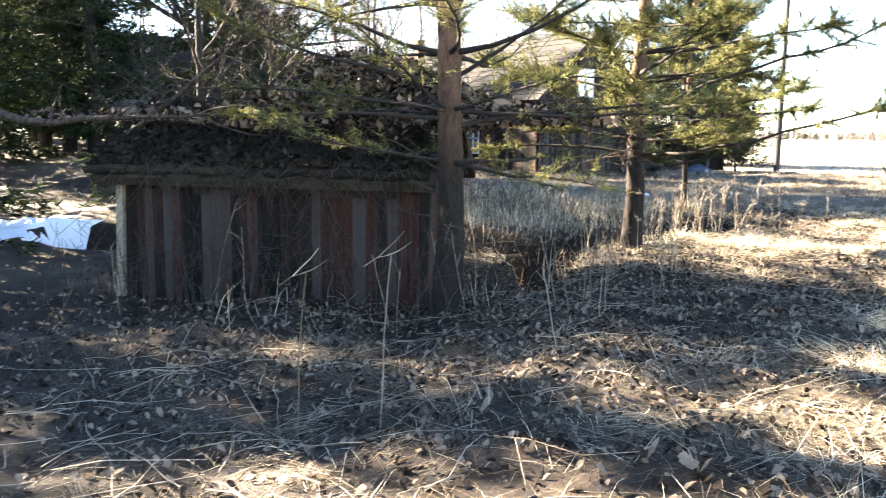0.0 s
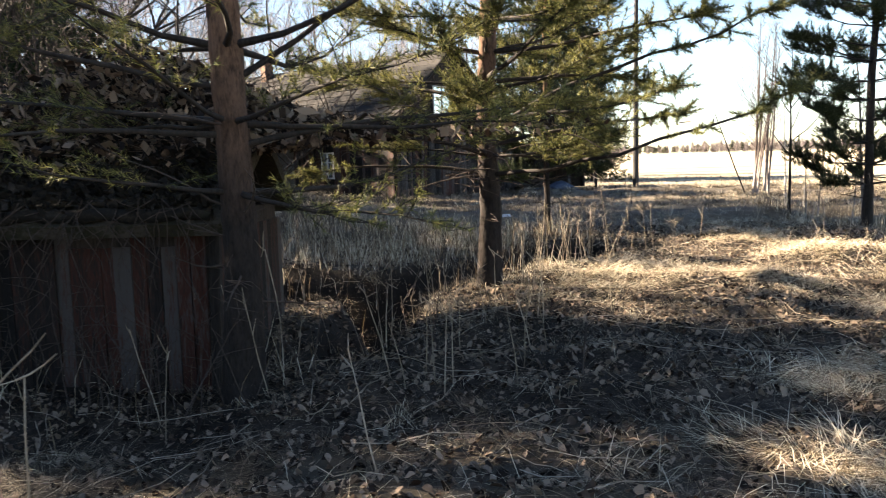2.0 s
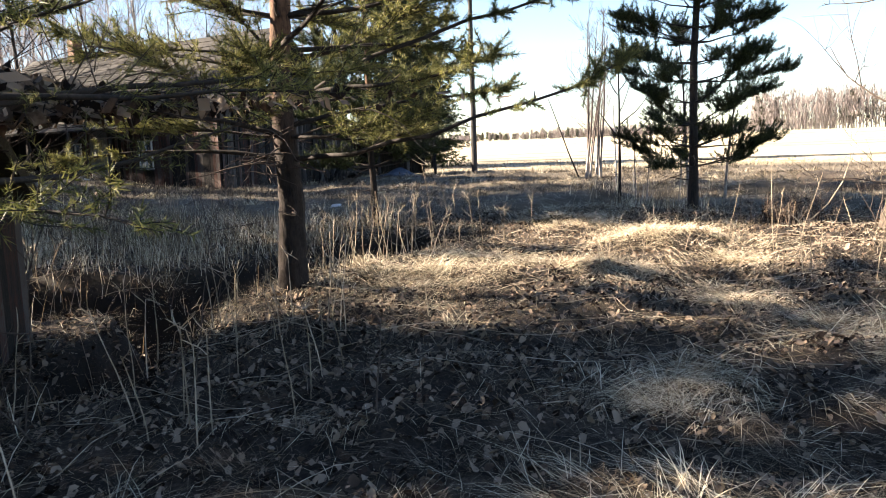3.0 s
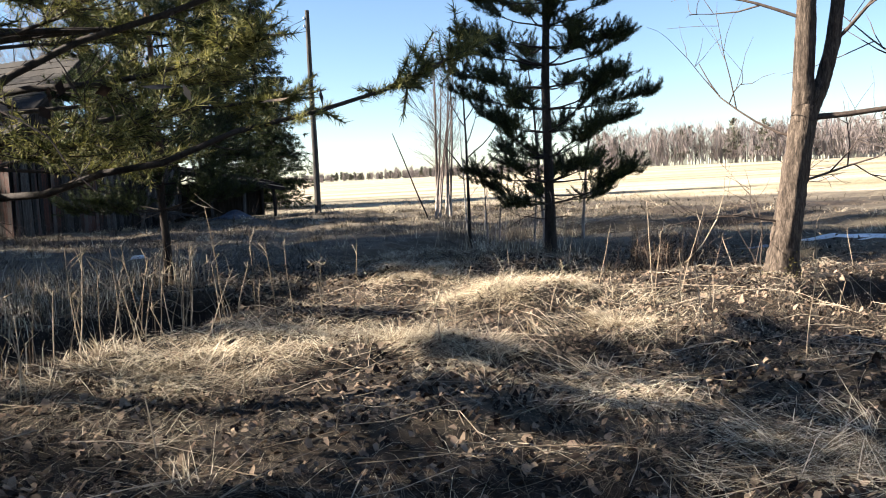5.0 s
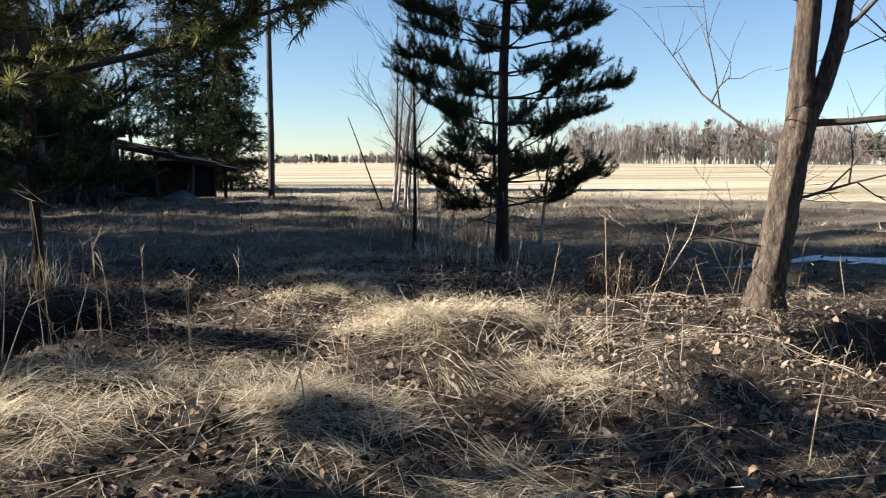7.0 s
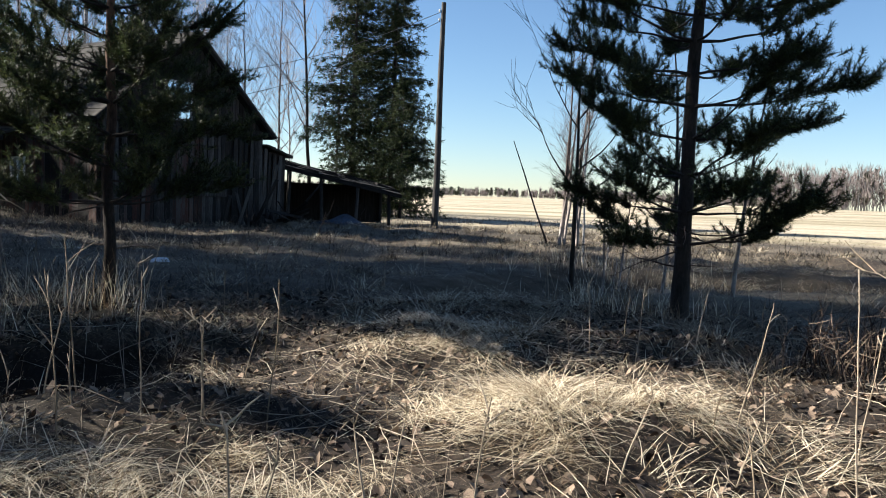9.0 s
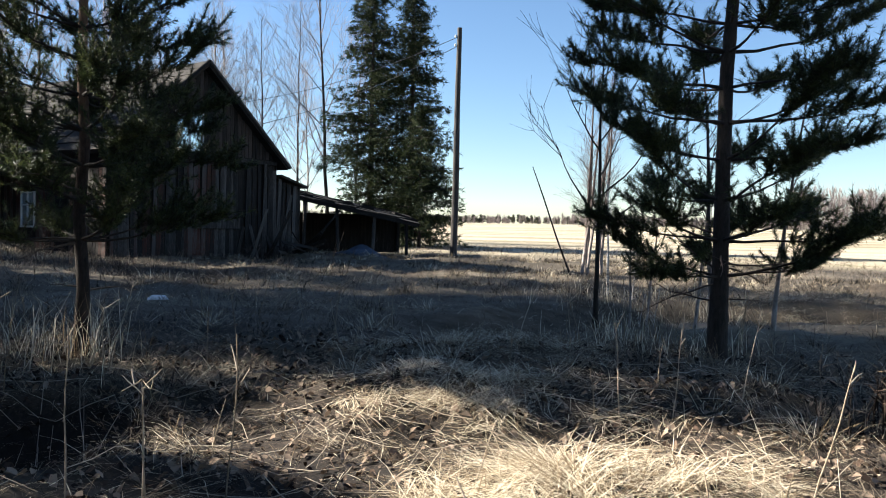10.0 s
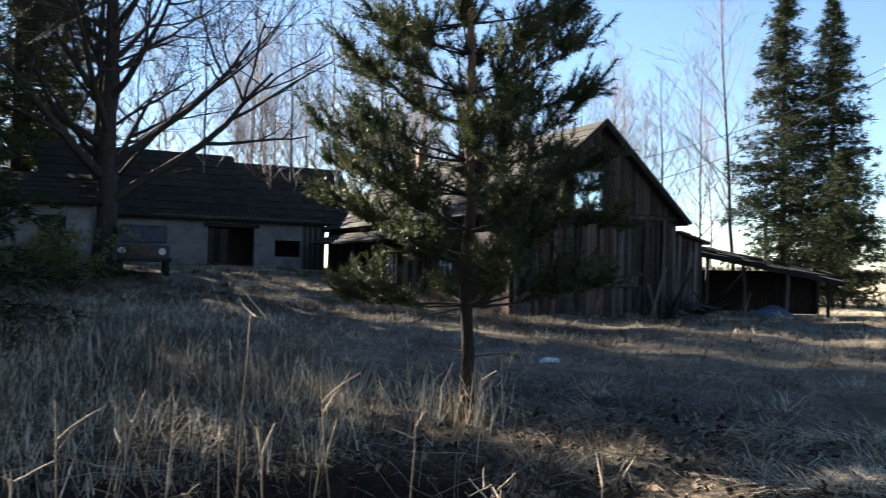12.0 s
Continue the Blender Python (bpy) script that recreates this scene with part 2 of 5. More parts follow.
def box_mesh(name, sx, sy, sz, mat, bevel=0.0, jitter=0.0, seed=0):
    """A bevelled block with its foot at z = 0, its corners a little uneven."""
    bm = bmesh.new()
    bmesh.ops.create_cube(bm, size=1)
    r = random.Random(seed)
    for v in bm.verts:
        v.co = Vector((v.co.x * sx, v.co.y * sy, (v.co.z + 0.5) * sz)) + Vector([r.uniform(-jitter, jitter) for _ in range(3)])
    if bevel:
        bmesh.ops.bevel(bm, geom=bm.edges[:], offset=bevel, segments=1, affect="EDGES")
    me = bpy.data.meshes.new(name)
    bm.to_mesh(me)
    bm.free()
    me.materials.append(mat)
    return me


def tube_arrays(points, radii, sides=6, base=0):
    """Corners and triangles of a tapered tube along points."""
    pts = np.array(points, dtype=float)
    n = len(pts)
    tan = np.gradient(pts, axis=0)
    tan /= np.linalg.norm(tan, axis=1, keepdims=True) + 1e-9
    ref = np.array([0.0, 0, 1]) if abs(tan[:, 2]).mean() < 0.8 else np.array([1.0, 0, 0])
    u = np.cross(tan, ref)
    u /= np.linalg.norm(u, axis=1, keepdims=True) + 1e-9
    v = np.cross(tan, u)
    ang = np.linspace(0, 2 * np.pi, sides, endpoint=False)
    r = np.array(radii, dtype=float)[:, None, None]
    ring = pts[:, None] + r * (np.cos(ang)[None, :, None] * u[:, None] + np.sin(ang)[None, :, None] * v[:, None])
    verts = ring.reshape(-1, 3)
    i, j = np.meshgrid(np.arange(n - 1), np.arange(sides), indexing="ij")
    a, b = i * sides + j, i * sides + (j + 1) % sides
    c, d = a + sides, b + sides
    tris = np.concatenate([np.stack([a, b, d], -1).reshape(-1, 3), np.stack([a, d, c], -1).reshape(-1, 3)])
    return verts, tris + base


class Heap:
    """Gathers corner and triangle arrays for one mesh."""

    def __init__(self):
        self.v, self.t, self.n = [], [], 0

    def add(self, verts, tris):
        self.v.append(np.asarray(verts, dtype=np.float32))
        self.t.append(np.asarray(tris) + self.n)
        self.n += len(verts)

    def tube(self, points, radii, sides=6):
        self.add(*tube_arrays(points, radii, sides))

    def mesh(self, name, mat, smooth=False):
        me = tri_mesh(name, np.concatenate(self.v), np.concatenate(self.t), mat)
        if smooth:
            me.polygons.foreach_set("use_smooth", [True] * len(me.polygons))
        return me


def smooth_step(a, b, x):
    t = np.clip((x - a) / (b - a), 0, 1)
    return t * t * (3 - 2 * t)


def segment_distance(x, y, ax, ay, bx, by):
    dx, dy = bx - ax, by - ay
    s = np.clip(((x - ax) * dx + (y - ay) * dy) / (dx * dx + dy * dy), 0, 1)
    return np.hypot(x - ax - s * dx, y - ay - s * dy)


_waves = [(rng.uniform(-1, 1, 2) * f, rng.uniform(0, 6.28), a) for f, a in ((0.5, 0.03), (0.8, 0.02), (1.2, 0.018), (1.7, 0.02), (2.4, 0.022), (3.3, 0.02), (4.6, 0.014), (6.5, 0.01), (0.6, 0.03), (1.5, 0.018), (2.8, 0.02), (5.2, 0.012))]


def ditch_distance(x, y):
    """How far a place lies from the middle of the ditch."""
    d = np.minimum(segment_distance(x, y, -9, 13.0, -0.9, 13.4), segment_distance(x, y, -0.9, 13.4, 0.7, 14.75))
    # a narrower arm between the shed and the bank
    arm = np.minimum(segment_distance(x, y, -0.8, 13.2, -0.85, 11.4), segment_distance(x, y, -0.85, 11.4, -1.1, 10.1)) + 0.6
    return np.minimum(np.minimum(d, arm), segment_distance(x, y, 0.7, 14.75, 1.85, 16.0))


def ground_z(x, y):
    """Height of the ground."""
    x, y = np.asarray(x, dtype=float), np.asarray(y, dtype=float)
    z = 1.15 * smooth_step(-4, -19, x) * smooth_step(14, 36, y) + 0.25 * smooth_step(2, -10, x) * smooth_step(13, 24, y)
    z -= 0.32 * smooth_step(0.5, -2.5, x) * smooth_step(14, 9, y) * smooth_step(1, 6, y)
    z += 0.9 * smooth_step(60, 260, y) * smooth_step(20, 160, x) * 2.2
    near = smooth_step(60, 20, np.hypot(x - 4, y - 14))
    for k, p, a in _waves:
        z = z + a * np.sin(k[0] * x * 2 + k[1] * y * 2 + p) * near
    # ditch beside the bank, cut off at the crossing
    z -= 1.4 * smooth_step(1.22, 0.6, ditch_distance(x, y))
    # bank crest
    d2 = np.minimum(segment_distance(x, y, 0.6, 12.2, 1.9, 13.9), segment_distance(x, y, 1.9, 13.9, 3.0, 15.6))
    z += 0.10 * smooth_step(0.8, 0.0, d2)
    # straw mounds
    for mx, my, mr, mh in ((5.15, 14.4, 0.9, 0.20), (6.2, 14.5, 0.8, 0.12), (4.0, 12.4, 0.6, 0.10), (5.0, 16.6, 1.0, 0.16), (5.6, 19.0, 1.4, 0.14), (8.9, 14.2, 1.1, 0.10)):
        z += mh * np.exp(-((x - mx) ** 2 + (y - my) ** 2) / (mr * mr))
    # washed-out hole by the forked tree, with its sandy lip
    d3 = segment_distance(x, y, 8.75, 12.75, 10.8, 13.5)
    z -= 1.15 * smooth_step(0.8, 0.45, d3)
    z += 0.16 * np.exp(-((x - 9.7) ** 2 + (y - 12.1) ** 2) / 0.5) + 0.12 * np.exp(-((x - 10.5) ** 2 + (y - 12.5) ** 2) / 0.6)
    z += 0.20 * np.exp(-(((x - 9.85) * 0.85 + (y - 11.8) * -0.52) ** 2 / 0.55 + ((x - 9.85) * 0.52 + (y - 11.8) * 0.85) ** 2 / 0.10)) * smooth_step(0.3, 0.75, d3)
    # gully beyond the dark pine
    d4 = np.minimum(segment_distance(x, y, 6.0, 22.3, 10.0, 24.6), segment_distance(x, y, 10.0, 24.6, 16.0, 23.6))
    z -= 0.6 * smooth_step(1.6, 0.2, d4)
    return z


def gz(x, y):
    return float(ground_z(x, y))


def on_ground(x, y, sink=0.03):
    return (x, y, gz(x, y) - sink)


# ---- ground: one sheet to the horizon ----
def build_ground():
    n = 430
    s = np.linspace(-1, 1, n)
    w = np.sinh(s * 5.2) / np.sinh(5.2)
    gx, gy = 4.0 + 900 * w, 13.0 + 900 * w
    x, y = np.meshgrid(gx, gy, indexing="ij")
    z = ground_z(x, y)
    verts = np.stack([x, y, z], -1).reshape(-1, 3)
    i, j = np.meshgrid(np.arange(n - 1), np.arange(n - 1), indexing="ij")
    a = i * n + j
    tris = np.concatenate([np.stack([a, a + n, a + n + 1], -1).reshape(-1, 3), np.stack([a, a + n + 1, a + 1], -1).reshape(-1, 3)])
    me = tri_mesh("ground", verts, tris, M_GROUND)
    me.polygons.foreach_set("use_smooth", [True] * len(me.polygons))
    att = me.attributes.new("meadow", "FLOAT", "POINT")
    # straw starts far out: the dark litter colour also paints the yard's shade
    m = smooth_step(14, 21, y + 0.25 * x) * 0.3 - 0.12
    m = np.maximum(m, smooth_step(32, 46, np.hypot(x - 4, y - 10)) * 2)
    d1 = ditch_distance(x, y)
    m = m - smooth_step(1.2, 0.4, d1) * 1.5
    # 1 inside the ditch and the hole, where the colour turns near-black
    soil = me.attributes.new("hollow_dark", "FLOAT", "POINT")
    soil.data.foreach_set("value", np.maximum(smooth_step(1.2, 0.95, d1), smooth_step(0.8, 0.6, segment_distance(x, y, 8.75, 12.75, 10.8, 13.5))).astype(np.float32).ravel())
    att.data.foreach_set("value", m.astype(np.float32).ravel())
    tagged(new("ground", me), "meadow ground with leaf litter and matted dry grass", "ground", kind="structure")


build_ground()


# ---- dead grass, leaves ----
def blades(x, y, z, length, width, lie, az, curl):
    """Bent grass blades: root, middle, tip; lie: how far they lean over."""
    n = len(x)
    d = np.stack([np.cos(az), np.sin(az), np.zeros(n)], 1)
    side = np.stack([-np.sin(az), np.cos(az), np.zeros(n)], 1) * width[:, None]
    root = np.stack([x, y, z], 1)
    up = np.array([0, 0, 1.0])
    mid = root + d * (length * 0.5 * np.sin(lie))[:, None] + up * (length * 0.5 * np.cos(lie))[:, None]
    l2 = np.minimum(lie + curl, 1.75)
    tip = mid + d * (length * 0.5 * np.sin(l2))[:, None] + up * (length * 0.5 * np.cos(l2))[:, None]
    v = np.stack([root - side, root + side, mid - side * 0.8, mid + side * 0.8, tip], 1).reshape(-1, 3)
    k = np.arange(n)[:, None] * 5
    t = np.concatenate([k + [0, 1, 3], k + [0, 3, 2], k + [2, 3, 4]])
    return v, t


def grass_field():
    heap, yard = Heap(), Heap()

    def sow(n, x0, x1, y0, y1, l0, l1, w, lie0, lie1, keep=None, az_mean=None, into=None):
        x, y = rng.uniform(x0, x1, n), rng.uniform(y0, y1, n)
        if keep is not None:
            k = (keep(x, y) > rng.uniform(0, 1, n)) & (ditch_distance(x, y) > 0.95)
            x, y = x[k], y[k]
        n = len(x)
        az = rng.uniform(0, 6.283, n) if az_mean is None else rng.normal(az_mean, 0.9, n)
        (into or heap).add(*blades(x, y, ground_z(x, y) - 0.01, rng.uniform(l0, l1, n), rng.uniform(0.5, 1, n) * w, rng.uniform(lie0, lie1, n), az, rng.uniform(0.1, 0.9, n)))

    def patchy(x, y):
        return smooth_step(-0.5, 1.0, np.sin(x * 0.9 + 1.3 * np.sin(y * 0.7)) + np.sin(y * 1.1 + 0.8 * np.sin(x * 1.3)))

    def near(cx, cy, rad):
        return lambda x, y: smooth_step(rad, rad * 0.6, np.hypot(x - cx, y - cy)) * (0.35 + 0.65 * patchy(x, y))

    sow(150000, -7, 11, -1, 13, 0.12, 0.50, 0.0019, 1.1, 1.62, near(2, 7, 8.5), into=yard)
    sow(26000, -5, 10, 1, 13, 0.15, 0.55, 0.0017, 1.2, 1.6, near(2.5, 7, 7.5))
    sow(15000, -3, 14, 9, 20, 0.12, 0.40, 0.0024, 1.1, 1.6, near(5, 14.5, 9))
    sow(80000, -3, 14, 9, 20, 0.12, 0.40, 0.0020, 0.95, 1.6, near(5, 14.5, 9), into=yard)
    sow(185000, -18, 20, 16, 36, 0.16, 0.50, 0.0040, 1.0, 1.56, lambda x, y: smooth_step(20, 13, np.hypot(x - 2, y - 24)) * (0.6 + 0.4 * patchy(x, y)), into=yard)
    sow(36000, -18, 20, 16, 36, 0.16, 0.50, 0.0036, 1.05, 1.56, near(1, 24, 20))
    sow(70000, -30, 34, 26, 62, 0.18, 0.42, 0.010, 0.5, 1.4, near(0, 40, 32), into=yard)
    def bunch(mx, my, n, lmin, lmax, wid, into):
        """A hank of straw lying one way."""
        x, y = rng.normal(mx, 0.09, n), rng.normal(my, 0.09, n)
        if float(ditch_distance(mx, my)) < 1.0:
            return
        az, lie = rng.normal(rng.uniform(0, 6.283), rng.uniform(0.25, 0.75), n), rng.normal(rng.uniform(1.25, 1.58), 0.13, n)
        into.add(*blades(x, y, ground_z(x, y) + rng.uniform(-0.02, 0.07, n), rng.uniform(lmin, lmax, n), rng.uniform(0.5, 1, n) * wid, lie, az, rng.uniform(0, 0.8, n)))

    for mx, my, mr, n in ((5.15, 14.4, 0.55, 62), (6.2, 14.5, 0.6, 26), (4.0, 12.4, 0.45, 36), (3.75, 13.25, 0.35, 26), (5.1, 16.8, 0.8, 75), (5.7, 12.9, 0.6, 30), (5.6, 19.0, 1.3, 60), (9.9, 11.8, 0.7, 60), (3.0, 8.3, 0.6, 30), (2.4, 6.6, 0.6, 26), (4.8, 9.2, 0.8, 40), (2.2, 13.0, 0.8, 45), (3.3, 13.7, 0.8, 30), (1.5, 12.5, 0.5, 30), (11.5, 24.5, 1.2, 40), (13, 26, 2, 50), (4.6, 10.9, 0.7, 30)):
        for _ in range(n):
            bunch(rng.normal(mx, mr * 0.56), rng.normal(my, mr * 0.56), int(rng.integers(20, 72)), 0.18, 0.55, 0.0027, heap)
    for _ in range(1300):
        bunch(rng.uniform(-3, 12), rng.uniform(2, 21), 44, 0.16, 0.55, 0.0018, heap if rng.uniform() < 0.16 else yard)
    for _ in range(800):
        mx, my = rng.uniform(-16, 20), rng.uniform(15.5, 44)
        clump, n, far = (heap if rng.uniform() < 0.3 else yard), 70, np.hypot(mx - 4, my - 11) / 12
        x, y = rng.normal(mx, 0.12, n), rng.normal(my, 0.12, n)
        az = np.arctan2(y - my, x - mx) + rng.normal(0, 0.5, n)
        clump.add(*blades(x, y, ground_z(x, y) - 0.01, rng.uniform(0.15, 0.45, n), rng.uniform(0.002, 0.0035, n) * max(1, far), rng.uniform(0.6, 1.45, n), az, rng.uniform(0.2, 0.9, n)))
    # standing dry weeds round the trunks, along the ditch and in the gully
    for mx, my, mr, n, h in ((1.65, 18.7, 0.35, 170, 0.8), (-0.2, 13.2, 0.9, 200, 0.7), (1.2, 14.8, 0.7, 110, 0.6), (-3.5, 9.0, 1.6, 90, 0.8), (-1.7, 9.4, 0.5, 40, 0.8), (-2.5, 16, 2.5, 1500, 0.6), (-0.5, 16.6, 1.6, 500, 0.55), (-6, 20, 3.0, 1300, 0.7), (10, 25.5, 2.0, 700, 0.6), (-4.5, 17.5, 1.5, 700, 0.8), (8.0, 20.2, 1.0, 300, 0.5)):
        x, y = rng.normal(mx, mr * 0.6, n), rng.normal(my, mr * 0.6, n)
        heap.add(*blades(x, y, ground_z(x, y) - 0.01, rng.uniform(0.3, 1, n) * h, rng.uniform(0.002, 0.0045, n), rng.uniform(0.05, 0.7, n), rng.uniform(0, 6.283, n), rng.uniform(0, 0.9, n)))
    sow(5000, -5, 1.2, 13.8, 22, 0.3, 0.75, 0.003, 0.2, 0.95, near(-1.8, 17.5, 5))
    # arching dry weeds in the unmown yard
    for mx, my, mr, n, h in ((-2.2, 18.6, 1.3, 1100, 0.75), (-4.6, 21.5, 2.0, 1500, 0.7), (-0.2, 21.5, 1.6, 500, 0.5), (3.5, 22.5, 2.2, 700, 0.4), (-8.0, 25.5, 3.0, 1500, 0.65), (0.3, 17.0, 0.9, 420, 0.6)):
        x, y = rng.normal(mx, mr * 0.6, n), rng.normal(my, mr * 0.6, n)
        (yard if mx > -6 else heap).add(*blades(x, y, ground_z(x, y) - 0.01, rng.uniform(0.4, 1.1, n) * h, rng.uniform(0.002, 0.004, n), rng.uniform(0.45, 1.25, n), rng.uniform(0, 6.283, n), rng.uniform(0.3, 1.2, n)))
    # blades whose colour carries the shade, then the paler straw
    tagged(new("shaded_grass", yard.mesh("shaded_grass", M_SHADED_GRASS)), "grey-brown flattened dead grass, its colour darkened for the shade of the yard", "grass", kind="stuff")
    tagged(new("dry_grass", heap.mesh("dry_grass", M_STRAW)), "matted straw-coloured dead grass lying over the ground", "grass", kind="stuff")


def dead_leaves():
    n = 180000
    x, y = rng.uniform(-9, 15, n), rng.uniform(-4, 25, n)
    keep = rng.uniform(0, 1, n) < np.where(y < 12.5, 1.0, 0.75) * smooth_step(12, 5, np.hypot(x - 3.5, y - 10.5))
    keep &= ditch_distance(x, y) > rng.uniform(0.6, 1.0, n)
    x, y = x[keep], y[keep]
    n = len(x)
    z = ground_z(x, y) + rng.uniform(0.0, 0.03, n)
    s, az = rng.uniform(0.015, 0.037, n) * (1 + 0.3 * smooth_step(14, 24, y)), rng.uniform(0, 6.283, n)
    tilt = rng.normal(0, 0.55, (n, 2))
    d = np.stack([np.cos(az), np.sin(az), tilt[:, 0]], 1) * s[:, None]
    e = np.stack([-np.sin(az), np.cos(az), tilt[:, 1]], 1) * (s * rng.uniform(0.45, 0.8, n))[:, None]
    c = np.stack([x, y, z], 1)
    lift = np.zeros((n, 3))
    lift[:, 2] = rng.uniform(0.2, 0.7, n) * s
    v = np.stack([c - d, c - d * 0.3 + e + lift, c - d * 0.2 - e + lift * 0.8, c + d * 0.45 + e * 0.8 + lift * 0.5, c + d * 0.5 - e * 0.7 + lift, c + d + lift * 0.3, c], 1).reshape(-1, 3)
    k = np.arange(n)[:, None] * 7
    t = np.concatenate([k + q for q in ([0, 6, 1], [0, 2, 6], [1, 6, 3], [6, 2, 4], [3, 6, 5], [6, 4, 5])])
    tagged(new("dead_leaves", tri_mesh("dead_leaves", v, t, M_LEAF)), "curled brown and grey dead leaves covering the ground", "leaves", kind="stuff")


grass_field()
dead_leaves()


# ---- trees ----
def wander(start, direction, length, steps, bend, droop, r):
    """Points of a crooked branch."""
    p, d = Vector(start), Vector(direction).normalized()
    pts = [p.copy()]
    for _ in range(steps):
        d = (d + Vector((r.uniform(-bend, bend), r.uniform(-bend, bend), r.uniform(-bend, bend) + droop))).normalized()
        p = p + d * (length / steps)
        pts.append(p.copy())
    return pts


def trunk_points(h, lean, r, steps=9, wobble=0.04):
    pts = []
    for i in range(steps + 1):
        f = i / steps
        pts.append(Vector((lean[0] * f * h + r.uniform(-wobble, wobble) * min(1, i), lean[1] * f * h + r.uniform(-wobble, wobble) * min(1, i), f * h)))
    return pts


def along(pts, f):
    k = f * (len(pts) - 1)
    i = min(int(k), len(pts) - 2)
    return pts[i].lerp(pts[i + 1], k - i)


def needle_tufts(heap, centres, dirs, count, size, width, nr, spread=0.8):
    """Bursts of thin needles round twig tips."""
    c = np.repeat(np.array(centres), count, axis=0)
    d = np.repeat(np.array(dirs), count, axis=0)
    n = len(c)
    v = nr.normal(0, 1, (n, 3))
    v /= np.linalg.norm(v, axis=1, keepdims=True)
    v = v * spread + d * 0.75
    v /= np.linalg.norm(v, axis=1, keepdims=True)
    back = nr.uniform(0, 0.16, n)[:, None] * d
    side = np.cross(v, nr.normal(0, 1, (n, 3)))
    side /= np.linalg.norm(side, axis=1, keepdims=True) + 1e-9
    ln = (nr.uniform(0.6, 1.0, n) * size)[:, None]
    root = c - back
    verts = np.stack([root - side * width, root + side * width, root + v * ln], 1).reshape(-1, 3)
    heap.add(verts, np.arange(n * 3).reshape(-1, 3))


def rugged_trunk(pts, radii, sides, amount, r, steps=12):
    """A trunk with furrows and scaly plates running along it."""
    fine, fr = [], []
    for i in range(len(pts) - 1):
        for q in range(steps):
            fine.append(pts[i].lerp(pts[i + 1], q / steps))
            fr.append((radii[i] + (radii[i + 1] - radii[i]) * q / steps) * r.uniform(0.97, 1.03))
    fine.append(pts[-1])
    fr.append(radii[-1])
    v, t = tube_arrays(fine, fr, sides)
    v = v.reshape(len(fine), sides, 3)
    axis = np.array(fine)[:, None, :]
    ridge = np.array([r.uniform(-1, 1) for _ in range(sides)])
    for row in range(len(fine)):
        v[row] = axis[row] + (v[row] - axis[row]) * (1 + amount * ridge[:, None])
        ridge = np.clip(ridge * 0.94 + np.array([r.gauss(0, 0.3) for _ in range(sides)]), -1.4, 1.2)
    h = Heap()
    h.add(v.reshape(-1, 3), t)
    return h


